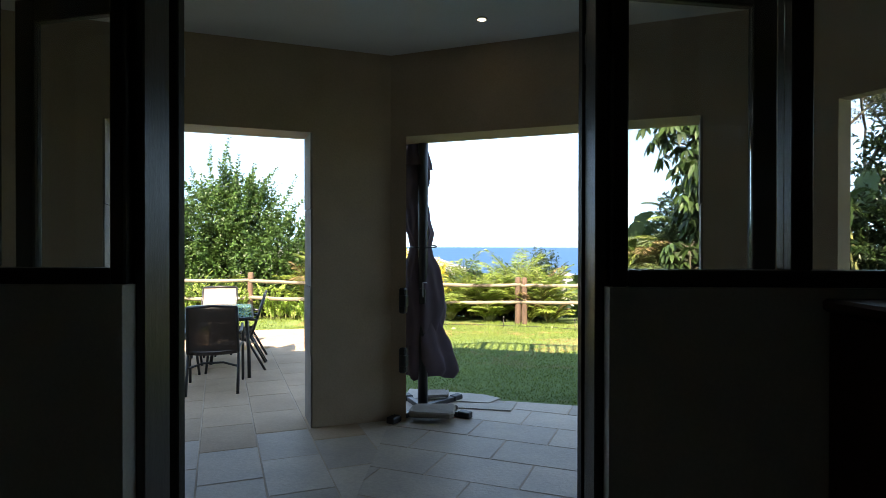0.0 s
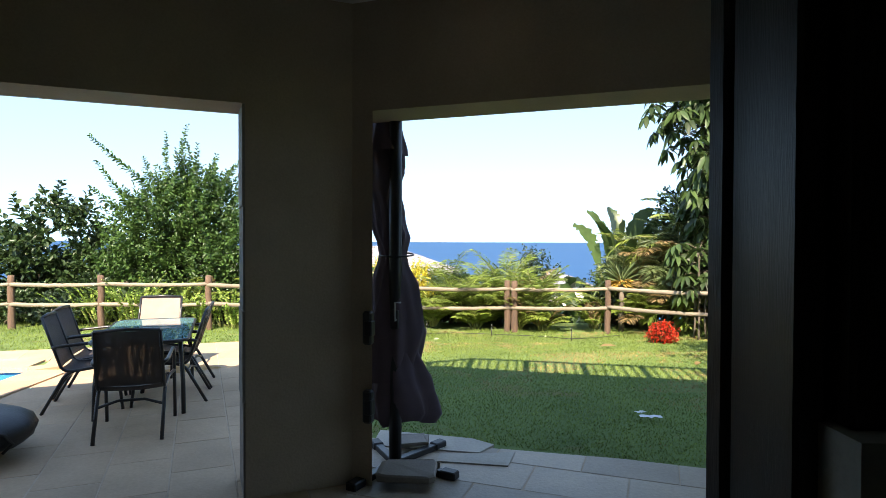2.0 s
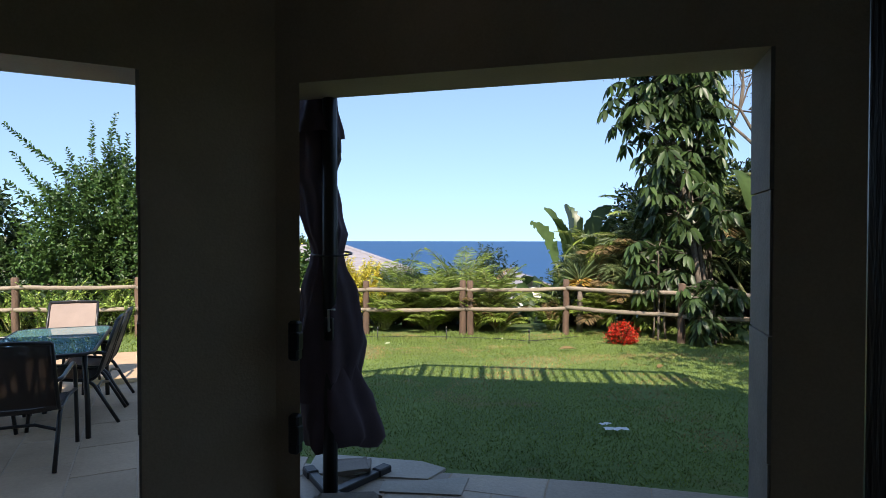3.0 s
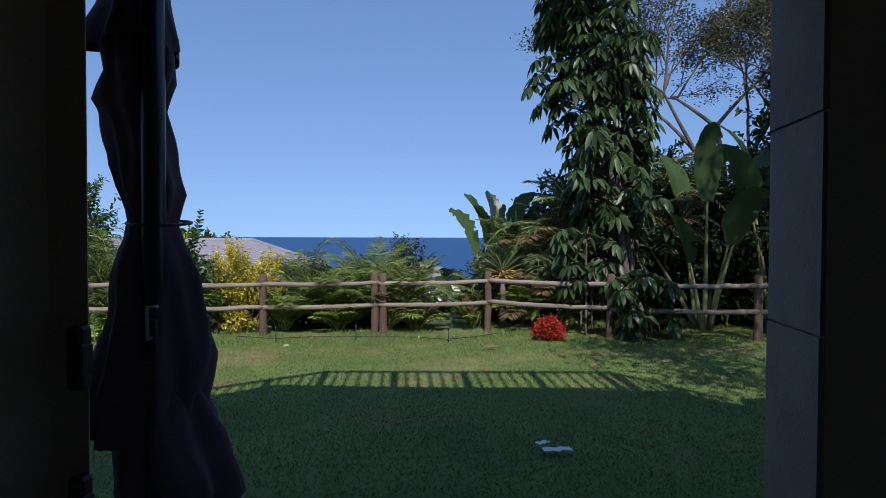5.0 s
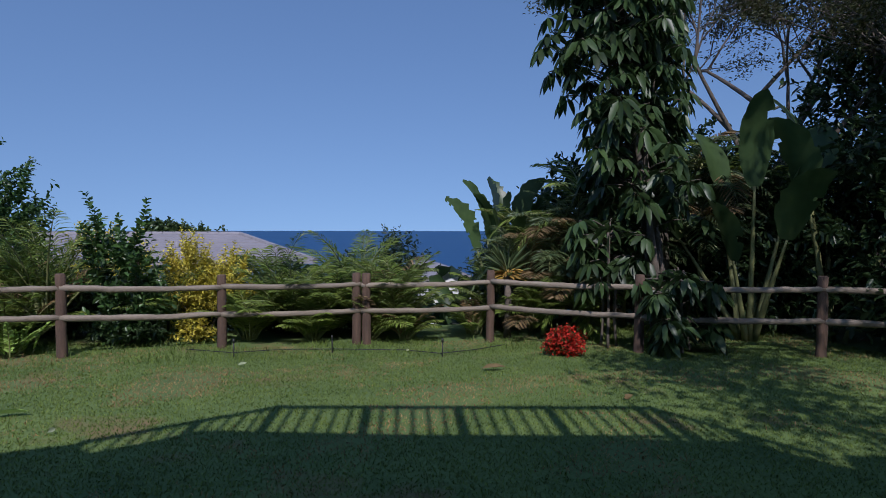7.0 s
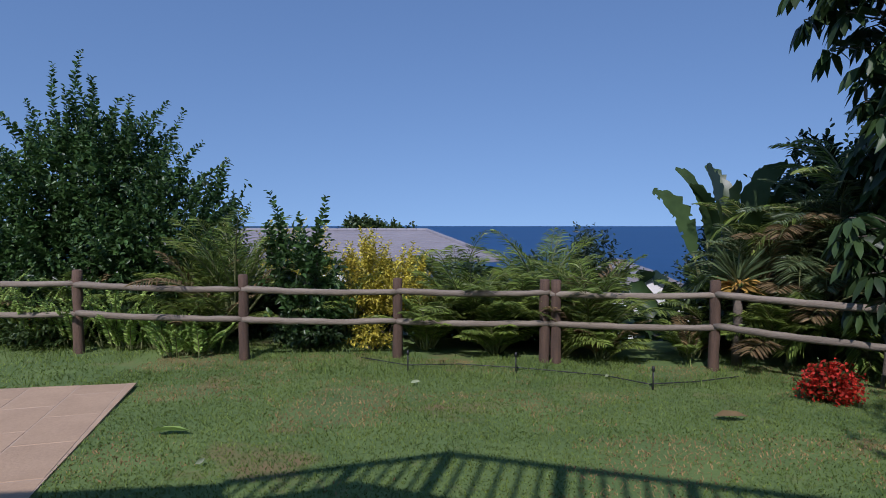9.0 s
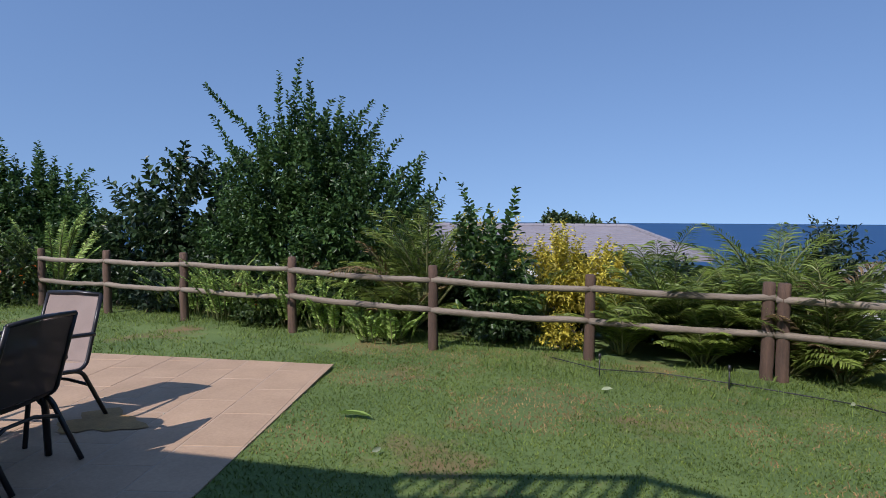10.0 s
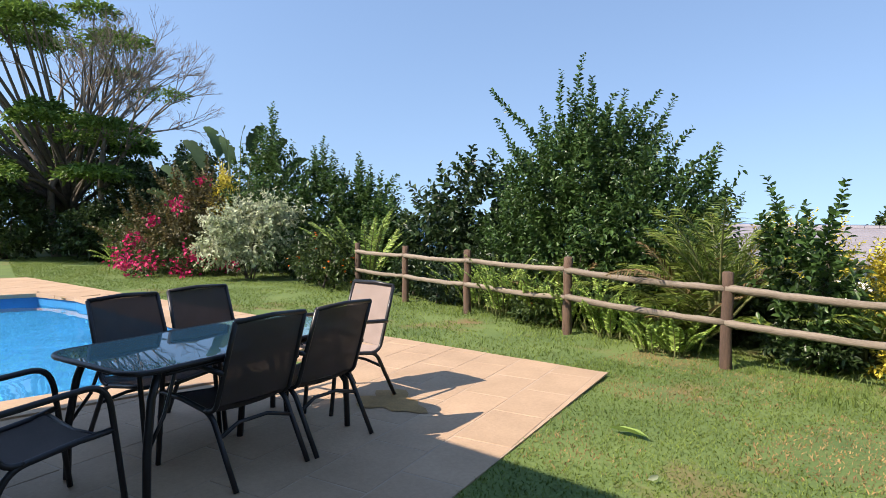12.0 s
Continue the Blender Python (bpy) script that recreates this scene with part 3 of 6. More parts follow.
# ---- pool ----
pool = thing("swimming_pool", pose(0, 0, 0), "blue plastered swimming pool with clear rippled water", "pool", "", "structure")
g = Geo()
n = len(POOL)
g.add([(x, y, -1.15) for x, y in POOL], [tuple(range(n))])
part("basin_floor", g, M_POOL, pool)
g = Geo()
for (x0, y0), (x1, y1) in zip(POOL, POOL[1:] + POOL[:1]):
    g.add([(x0, y0, -1.15), (x1, y1, -1.15), (x1, y1, 0.0), (x0, y0, 0.0)], [(0, 1, 2, 3)])
part("basin_wall", g, M_POOL, pool)


def ripple(x, y):
    return 0.006 * noise.noise((x * 1.3, y * 1.3, 0.0)) + 0.003 * noise.noise((x * 4.1, y * 4.1, 5.0))


g = Geo()
xs, ys = np.arange(-12.7, -4.4, 0.12), np.arange(2.2, 8.6, 0.12)
for y in ys:
    for x in xs:
        g.v.append((x, y, -0.13 + ripple(x, y)))
w = len(xs)
for j in range(len(ys) - 1):
    for i in range(w - 1):
        if inside(xs[i] + 0.06, ys[j] + 0.06, [(-4.5, 2.3), (-4.9, 8.4), (-5.1, 8.55), (-11.35, 7.28), (-12.4, 6.75), (-12.7, 2.1)]):
            g.f.append((j * w + i, j * w + i + 1, (j + 1) * w + i + 1, (j + 1) * w + i))
water = part("water_surface", g, M_WATER, pool, "clear rippled water", True)
water.visible_shadow = False
# coping stones all round the rim
for (x0, y0), (x1, y1) in zip(POOL, POOL[1:] + POOL[:1]):
    a, b = Vector((x0, y0)), Vector((x1, y1))
    d = (b - a).normalized()
    out = Vector((d.y, -d.x))
    k = max(1, round((b - a).length / 0.6))
    for i in range(k):
        p, q = a + (b - a) * (i / k) + d * 0.004, a + (b - a) * ((i + 1) / k) - d * 0.004
        g = Geo()
        poly = [p - out * 0.03, q - out * 0.03, q + out * 0.45, p + out * 0.45]
        poly = [(v.x, v.y) for v in poly]
        area = sum(xa * yb - xb * ya for (xa, ya), (xb, yb) in zip(poly, poly[1:] + poly[:1]))
        g.prism(poly if area > 0 else poly[::-1], -0.04, 0.028)
        part("coping_stone", g, M_TILE, pool)

# ---- fence ----
POSTS = [(-9.6, 11.85, 0.95), (-7.93, 11.87, 0.96), (-6.3, 11.94, 0.966), (-4.31, 11.98, 0.968), (-2.23, 12.02, 0.93), (-0.5, 12.58, 0.855),
         (1.36, 12.71, 0.843), (3.18, 12.4, 0.885), (4.7, 10.98, 0.912), (6.6, 10.2, 0.93), (8.5, 9.4, 0.95)]
rngf = random.Random(5)
fence = thing("fence", pose(0, 0, 0), "weathered two-rail timber pole fence along the lawn", "fence", "", "structure")


def fence_post(x, y, top, r):
    g = Geo()
    z0 = ground_z(x, y) - 0.25
    pts, rad = [], []
    for i in range(9):
        t = i / 8
        pts.append((x + rngf.uniform(-0.006, 0.006), y + rngf.uniform(-0.006, 0.006), z0 + (top - z0) * t))
        rad.append(r * (1.06 - 0.1 * t) * rngf.uniform(0.95, 1.05))
    pts.append((pts[-1][0], pts[-1][1], top + 0.012))
    rad.append(r * 0.7)
    g.tube(pts, rad, 10)
    part("post", g, M_POST, fence, "", True)


for i, (x, y, top) in enumerate(POSTS):
    if i == 6:
        fence_post(x - 0.065, y, top + 0.005, 0.062)
        fence_post(x + 0.075, y - 0.01, top, 0.066)
    else:
        fence_post(x, y, top, 0.06)
for (x0, y0, t0), (x1, y1, t1) in zip(POSTS, POSTS[1:]):
    for drop in (0.155, 0.515):
        a, b = Vector((x0, y0, t0 - drop)), Vector((x1, y1, t1 - drop))
        L = (b - a).length
        d = (b - a).normalized()
        g = Geo()
        pts, rad = [], []
        for i in range(15):
            t = i / 14
            sag = -0.02 * math.sin(math.pi * t)
            pts.append((L * t, rngf.uniform(-0.006, 0.006), sag + rngf.uniform(-0.005, 0.005)))
            rad.append((0.039 + 0.006 * (0.5 - t)) * rngf.uniform(0.93, 1.07))
        g.tube(pts, rad, 9)
        ob = part("rail", g, M_RAIL, fence, "", True)
        ob.matrix_basis = Matrix.Translation(a + Vector((rngf.uniform(-0.01, 0.01), -0.03, rngf.uniform(-0.012, 0.012)))) @ d.to_track_quat("X", "Z").to_matrix().to_4x4()

# ---- garden chairs and table ----
def arc(p0, p1, p2, n=6):
    """Points of a smooth bend from p0 to p2 with control p1."""
    p0, p1, p2 = Vector(p0), Vector(p1), Vector(p2)
    return [p0 * (1 - t) ** 2 + p1 * 2 * t * (1 - t) + p2 * t * t for t in (i / n for i in range(n + 1))]


def garden_chair(at, sling, label):
    """A stacking sling chair: front faces local +y."""
    c = thing("garden_chair", at, label, "chair", "chairs round the table")
    hw = 0.25
    for s in (-1, 1):
        x = s * hw
        xo = s * (hw + 0.03)
        g = Geo()  # front leg that bends back into the arm
        path = [(xo, 0.3, 0.0), (xo, 0.265, 0.3)] + arc((xo, 0.235, 0.54), (xo, 0.22, 0.665), (xo, 0.12, 0.66), 7) + \
            [(xo, -0.08, 0.645)] + arc((xo, -0.2, 0.635), (xo, -0.27, 0.63), (x, -0.285, 0.62))
        g.tube(path, 0.0155, 8)
        part("front_leg", g, M_METAL, c, "", True)
        g = Geo()  # rear leg that bends forward into the seat's side rail
        path = [(x, -0.38, 0.0), (x, -0.26, 0.22)] + arc((x, -0.2, 0.33), (x, -0.165, 0.39), (x, -0.08, 0.395)) + [(x, 0.1, 0.42), (xo, 0.245, 0.44)]
        g.tube(path, 0.0155, 8)
        part("rear_leg", g, M_METAL, c, "", True)
        g = Geo()  # back upright
        g.tube(arc((x, -0.12, 0.392), (x, -0.2, 0.385), (x, -0.225, 0.45)) + [(x * 0.98, -0.3, 0.68), (x * 0.96, -0.37, 0.9)], 0.0145, 8)
        part("back_upright", g, M_METAL, c, "", True)
    g = Geo()
    g.tube([(-hw * 0.96, -0.37, 0.9), (0, -0.375, 0.912), (hw * 0.96, -0.37, 0.9)], 0.0145, 8)
    part("top_bar", g, M_METAL, c, "", True)
    g = Geo()
    g.tube([(-hw, 0.19, 0.42), (0, 0.19, 0.395), (hw, 0.19, 0.42)], 0.013, 8)
    part("front_bar", g, M_METAL, c, "", True)
    g = Geo()
    g.tube([(-hw, -0.24, 0.26), (-0.1, -0.2, 0.3), (0.1, -0.2, 0.3), (hw, -0.24, 0.26)], 0.012, 8)
    part("stretcher", g, M_METAL, c, "", True)
    side = [(0.17, 0.428), (0.05, 0.405), (-0.08, 0.388), (-0.17, 0.392), (-0.215, 0.43), (-0.255, 0.54), (-0.3, 0.68), (-0.335, 0.8), (-0.368, 0.893)]
    for name, prof in (("seat", side[:5]), ("backrest", side[4:])):
        g = Geo()
        cols = 7
        for lift in (0.003, -0.003):
            for y, z in prof:
                for k in range(cols):
                    t = k / (cols - 1) * 2 - 1
                    sag = 0.018 * (1 - t * t)
                    g.v.append((t * hw * 0.97, y - (sag * 0.8 if name == "backrest" else 0), z - (sag if name == "seat" else 0) + lift))
        r = len(prof)
        o = r * cols
        for j in range(r - 1):
            for k in range(cols - 1):
                a = j * cols + k
                g.f.append((a, a + 1, a + cols + 1, a + cols))
                g.f.append((o + a, o + a + cols, o + a + cols + 1, o + a + 1))
        part(name, g, sling, c, "", True)
    return c


def facing(x, y, fx, fy):
    return pose(x, y, 0.012, 0, 0, math.degrees(math.atan2(-fx, fy)))


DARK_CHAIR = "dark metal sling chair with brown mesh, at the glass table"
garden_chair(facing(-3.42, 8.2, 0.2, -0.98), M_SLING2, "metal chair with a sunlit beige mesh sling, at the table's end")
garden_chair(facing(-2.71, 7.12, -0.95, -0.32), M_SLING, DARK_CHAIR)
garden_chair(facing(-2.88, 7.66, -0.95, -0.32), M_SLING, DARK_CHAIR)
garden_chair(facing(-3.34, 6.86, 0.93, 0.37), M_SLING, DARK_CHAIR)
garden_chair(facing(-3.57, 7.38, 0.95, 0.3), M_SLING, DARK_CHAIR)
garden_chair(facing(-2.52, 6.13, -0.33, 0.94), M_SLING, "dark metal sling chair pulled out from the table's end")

table = thing("garden_table", pose(-2.92, 7.14, 0.012, 0, 0, 21), "rectangular metal garden table with a teal glass top", "table")
TW, TL = 0.41, 0.82


def rounded(w, l, r, n=6):
    pts = []
    for cx, cy, a0 in ((w - r, l - r, 0), (-w + r, l - r, 90), (-w + r, -l + r, 180), (w - r, -l + r, 270)):
        for i in range(n + 1):
            a = radians(a0 + 90 * i / n)
            pts.append((cx + r * math.cos(a), cy + r * math.sin(a)))
    return pts


g = Geo()
g.prism(rounded(TW - 0.012, TL - 0.012, 0.12), 0.702, 0.71)
part("glass_top", g, M_TABLEGLASS, table, "teal tinted glass top")
g = Geo()
rim = [(x, y, 0.7) for x, y in rounded(TW, TL, 0.13)]
g.tube(rim + rim[:1], 0.014, 8, False)
part("rim", g, M_METAL, table, "", True)
for x0, y0, x1, y1 in ((-0.33, -0.6, 0.33, -0.6), (-0.33, 0.6, 0.33, 0.6), (-0.33, -0.6, -0.33, 0.6), (0.33, -0.6, 0.33, 0.6)):
    g = Geo()
    g.tube([(x0, y0, 0.655), (x1, y1, 0.655)], 0.012, 8)
    part("apron_bar", g, M_METAL, table, "", True)
for sx in (-1, 1):
    for sy in (-1, 1):
        g = Geo()
        g.tube([(sx * 0.37, sy * 0.74, 0.0), (sx * 0.365, sy * 0.73, 0.3), (sx * 0.345, sy * 0.69, 0.55), (sx * 0.335, sy * 0.64, 0.69)], 0.021, 8)
        part("leg", g, M_METAL, table, "", True)
        g = Geo()
        g.tube([(sx * 0.365, sy * 0.728, 0.3), (sx * 0.34, sy * 0.62, 0.45), (sx * 0.33, sy * 0.56, 0.62), (sx * 0.33, sy * 0.55, 0.655)], 0.01, 6)
        part("brace", g, M_METAL, table, "", True)

# ---- folded parasol on its cross base ----
parasol = thing("parasol", pose(-0.2, 5.35, 0.012), "folded plum canvas cantilever parasol tied to its dark pole", "parasol")
g = Geo()
g.tube([(0, 0, 0.03), (0, 0, 2.95)], 0.047, 14)
part("pole", g, M_METAL, parasol, "", True)
for i, (dx, dy) in enumerate(((0.43, -0.24), (0.33, 0.4), (-0.24, -0.44), (-0.2, 0.4))):
    g = Geo()
    L = math.hypot(dx, dy)
    m = pose(0, 0, 0, 0, 0, math.degrees(math.atan2(dy, dx)))
    g.box((0.03, -0.03, 0.0), (L, 0.03, 0.045), 0.005, m)
    arm = part("base_arm", g, M_METAL, parasol)
    g = Geo()
    g.box((L - 0.1, -0.04, -0.002), (L + 0.02, 0.04, 0.055), 0.008, m)
    part("end_cap", g, M_COVER, arm)
# canopy: loose cloth hanging behind the mast in three tiers, each with its own hem, and tied at the waist
def drape(rows, lean, seed, folds):
    """A closed skirt of cloth: each row is (height, reach to one side, reach to the other, depth)."""
    r = random.Random(seed)
    ph = [r.uniform(0, 6.28) for _ in range(4)]
    fine = []
    for a, b in zip(rows, rows[1:]):
        k = max(2, round(abs(a[0] - b[0]) / 0.05))
        fine += [tuple(p + (q - p) * (i / k) for p, q in zip(a, b)) for i in range(k)]
    fine.append(rows[-1])
    g, na = Geo(), 64
    m = Matrix.Rotation(radians(lean), 3, "Z")
    for z, near, far_, deep in fine:
        for k in range(na):
            a = 2 * math.pi * k / na
            fold = 1 - 0.17 * abs(math.sin(folds * 0.5 * a + ph[0] + 0.9 * math.sin(z * 2.3 + ph[1]))) ** 0.7 + 0.035 * math.sin(11 * a + ph[2] + z * 5)
            c, q = math.cos(a), math.sin(a)
            wide = far_ if c > 0 else near
            sag = 0.03 * noise.noise((c * 2.0, q * 2.0, z * 4.0 + seed))
            v = m @ Vector((c * wide * fold + sag, 0.1 + 0.1 * smooth(1.5, 1.9, z) + q * deep * fold, z + 0.02 * math.sin(3 * a + ph[3])))
            g.v.append(tuple(v))
    for j in range(len(fine) - 1):
        g.f += [(j * na + k, j * na + (k + 1) % na, (j + 1) * na + (k + 1) % na, (j + 1) * na + k) for k in range(na)]
    return g


TIERS = [
    ("canopy_cap", [(2.9, 0.05, 0.05, 0.06), (2.62, 0.18, 0.06, 0.15), (2.42, 0.26, 0.08, 0.2), (2.27, 0.32, 0.11, 0.25)], 4, 5),
    ("canopy", [(2.5, 0.18, 0.05, 0.15), (2.3, 0.25, 0.08, 0.2), (2.15, 0.22, 0.1, 0.23), (2.03, 0.27, 0.05, 0.15), (1.97, 0.24, 0.06, 0.15), (1.8, 0.19, 0.09, 0.14), (1.66, 0.17, 0.13, 0.13),
                (1.53, 0.11, 0.1, 0.1), (1.45, 0.12, 0.12, 0.11), (1.3, 0.17, 0.19, 0.14), (1.12, 0.2, 0.24, 0.16), (0.97, 0.23, 0.26, 0.17), (0.82, 0.27, 0.22, 0.16), (0.62, 0.3, 0.17, 0.14)], 8, 7),
    ("canopy_tail", [(1.0, 0.15, 0.17, 0.12), (0.82, 0.17, 0.21, 0.14), (0.65, 0.17, 0.29, 0.16), (0.48, 0.19, 0.35, 0.17), (0.36, 0.18, 0.38, 0.15), (0.29, 0.14, 0.33, 0.1)], 13, 6),
]
for nm, rows, seed, folds in TIERS:
    canopy = part(nm, drape(rows, 12, seed, folds), M_FABRIC, parasol, "plum canvas hanging in loose folds", True)
g = Geo()
ring = [(0.125 * math.cos(a), 0.085 + 0.13 * math.sin(a), 1.53 + 0.012 * math.sin(a)) for a in np.linspace(0, 2 * math.pi, 25)]
g.tube(ring, 0.007, 6, False)
part("tie_cord", g, M_COVER, parasol, "", True)
g = Geo()
g.box((-0.03, -0.075, 1.0), (0.03, -0.03, 1.14), 0.008)
crank = part("crank_box", g, M_METAL, parasol)
g = Geo()
g.tube([(0.01, -0.08, 1.07), (0.01, -0.14, 1.07), (0.01, -0.145, 1.2), (0.05, -0.145, 1.2)], 0.007, 8)
part("crank_handle", g, M_STEEL, crank, "bright steel crank handle", True)


def stone_slab(at, w, l, h, label, seed):
    r = random.Random(seed)
    g = Geo()
    base = rounded(w / 2, l / 2, 0.05, 3)
    base = [(x + r.uniform(-0.02, 0.02), y + r.uniform(-0.02, 0.02)) for x, y in base]
    k = len(base)
    for z, sc in ((0, 0.97), (h * 0.3, 1.0), (h * 0.8, 1.0), (h, 0.95)):
        g.v += [(x * sc, y * sc, z + (r.uniform(-0.006, 0.006) if z else 0)) for x, y in base]
    for j in range(3):
        g.f += [(j * k + i, j * k + (i + 1) % k, (j + 1) * k + (i + 1) % k, (j + 1) * k + i) for i in range(k)]
    g.f += [tuple(range(k - 1, -1, -1)), tuple(range(3 * k, 4 * k))]
    ob = part("stone_slab", g, M_STONE, None)
    ob.matrix_basis = at
    return tagged(ob, label, "stone", "ballast slabs")


stone_slab(pose(-0.08, 5.06, 0.062, 0, 0, -4), 0.4, 0.3, 0.05, "rough greyish stone slab weighing down the parasol base", 1)
stone_slab(pose(-0.12, 5.7, 0.062, 0, 0, 12), 0.3, 0.22, 0.03, "flat greyish stone slab on the parasol's far arms", 2)

# black brackets on the corner pier
for z in (0.44, 0.96):
    q = CORNER + UR * (R_OPEN[0] - 0.01) - VR * 0.02
    g = Geo()
    g.box((-0.03, -0.03, 0), (0.035, 0.03, 0.22), 0.012)
    g.box((-0.012, -0.04, 0.06), (0.045, 0.02, 0.16), 0.006)
    ob = part("wall_bracket", g, M_COVER, None)
    ob.matrix_basis = pose(q.x - 0.01, q.y, z, 0, 0, -19)
    tagged(ob, "black metal latch bracket fixed to the pier", "bracket", "pier brackets")

# ---- covered fire bowl ----
bowl = thing("fire_bowl", pose(-3.42, 5.36, 0.012), "low round fire bowl under a black fabric cover", "fire bowl")
g = Geo()
prof = [(0.3, 0.08), (0.4, 0.1), (0.47, 0.16), (0.49, 0.21), (0.46, 0.27), (0.38, 0.315), (0.25, 0.345), (0.1, 0.36), (0.0, 0.362)]
NA = 40
for r, z in prof:
    for k in range(NA):
        a = 2 * math.pi * k / NA
        w = 1 + 0.012 * math.sin(9 * a) + 0.01 * math.sin(17 * a + z * 20)
        g.v.append((r * w * math.cos(a), r * w * math.sin(a), z + 0.012 * noise.noise((r * 6 * math.cos(a), r * 6 * math.sin(a), 1))))
for j in range(len(prof) - 1):
    for k in range(NA):
        g.f.append((j * NA + k, j * NA + (k + 1) % NA, (j + 1) * NA + (k + 1) % NA, (j + 1) * NA + k))
g.f.append(tuple(range(NA - 1, -1, -1)))
cover = part("cover", g, M_COVER, bowl, "taut black fabric cover with a white ring mark", True)
g = Geo()
ring = [(0.2 + 0.045 * math.cos(a), -0.16 + 0.045 * math.sin(a), 0.353) for a in np.linspace(0, 2 * math.pi, 21)]
g.tube(ring, 0.009, 6, False)
g.tube([(0.145, -0.2, 0.35), (0.14, -0.13, 0.355)], 0.007, 6)
part("ring_mark", g, M_MARK, cover, "plain white ring print")
g = Geo()
g.tube([(0.34, -0.28, 0.3), (0.47, -0.17, 0.25), (0.49, -0.12, 0.17), (0.42, -0.12, 0.1)], 0.012, 6)
part("strap", g, M_COVER, cover, "", True)
for a in (20, 140, 260):
    g = Geo()
    x, y = 0.33 * math.cos(radians(a - 60)), 0.33 * math.sin(radians(a - 60))
    g.tube([(x, y, 0.0), (x * 0.95, y * 0.95, 0.14)], 0.016, 8)
    part("leg", g, M_METAL, bowl, "", True)

# ---- neighbour's house and far trees ----
house = thing("neighbour_house", pose(0, 0, 0), "white house with a grey hipped tile roof down the slope", "house")
RX0, RX1, RY0, RY1, RE, RR = -15.0, 0.45, 25.2, 36.0, 0.38, 1.25
ridge0, ridge1 = (-11.5, 30.6, RR), (-2.78, 30.6, RR)
eave = [(RX0, RY0, RE), (RX1, RY0, RE), (-2.2, RY1, RE), (RX0, RY1, RE)]
g = Geo()
g.add(eave + [ridge0, ridge1] + [(x, y, z - 0.12) for x, y, z in eave],
      [(0, 1, 5, 4), (1, 2, 5), (2, 3, 4, 5), (3, 0, 4), (0, 6, 7, 1), (1, 7, 8, 2), (2, 8, 9, 3), (3, 9, 6, 0), (9, 8, 7, 6)])
roof = part("roof", g, M_ROOF, house, "grey concrete tile roof")
for a, b in (((RX1, RY0, RE), ridge1), (ridge0, ridge1), ((RX0, RY0, RE), ridge0)):
    A, B = Vector(a), Vector(b)
    k = int((B - A).length / 0.42)
    for i in range(k):
        g = Geo()
        g.tube([A.lerp(B, i / k), A.lerp(B, (i + 0.96) / k) + Vector((0, 0, 0.01))], [0.1, 0.085], 8)
        part("ridge_cap", g, M_ROOF, roof)
for j in range(1, 16):
    t = j / 16
    y, z = RY0 + (30.6 - RY0) * t, RE + (RR - RE) * t
    xa, xb = RX0 + (ridge0[0] - RX0) * t, RX1 + (ridge1[0] - RX1) * t
    g = Geo()
    g.box((xa, y - 0.02, z - 0.01), (xb, y + 0.02, z + 0.018))
    part("tile_course", g, M_ROOF, roof)
g = Geo()
g.box((RX0 + 0.5, RY0 + 0.5, -6), (-2.6, RY1 - 0.5, RE - 0.1))
part("wall", g, M_WALLW, house)
g = Geo()
g.tube([(-4.6, 27.6, 0.6), (-4.6, 27.6, 1.0)], 0.08, 8)
part("vent_pipe", g, M_ROOF, roof, "", True)
# another pale building glimpsed through the palms
b2 = thing("white_outbuilding", pose(0, 0, 0), "white-walled gabled outbuilding half hidden by palms", "house")
GX0, GX1, GY0, GY1, GE, GR = 2.7, 5.1, 18.8, 23.0, -0.12, 0.42
GM = (GX0 + GX1) / 2
g = Geo()
g.add([(GX0, GY0, -4), (GX1, GY0, -4), (GX1, GY0, GE), (GM, GY0, GR), (GX0, GY0, GE), (GX0, GY1, -4), (GX1, GY1, -4), (GX1, GY1, GE), (GM, GY1, GR), (GX0, GY1, GE)],
      [(0, 1, 2, 3, 4), (9, 8, 7, 6, 5), (1, 6, 7, 2), (5, 0, 4, 9), (4, 3, 8, 9), (3, 2, 7, 8)])
part("wall", g, M_WALLW, b2)
for x, nm in ((GX0 - 0.2, "roof_slope"), (GX1 + 0.2, "roof_slope")):
    g = Geo()
    z = GE - 0.07
    g.add([(x, GY0 - 0.2, z), (GM, GY0 - 0.2, GR + 0.02), (GM, GY1 + 0.2, GR + 0.02), (x, GY1 + 0.2, z), (x, GY0 - 0.2, z + 0.1), (GM, GY0 - 0.2, GR + 0.12), (GM, GY1 + 0.2, GR + 0.12), (x, GY1 + 0.2, z + 0.1)],
          [(0, 1, 2, 3), (7, 6, 5, 4), (0, 4, 5, 1), (1, 5, 6, 2), (2, 6, 7, 3), (3, 7, 4, 0)])
    part(nm, g, M_ROOF, b2)
g = Geo()
g.box((GM + 0.15, GY0 - 0.03, -1.6), (GM + 0.75, GY0 - 0.002, -0.5), 0.008)
part("window", g, M_METAL, b2)

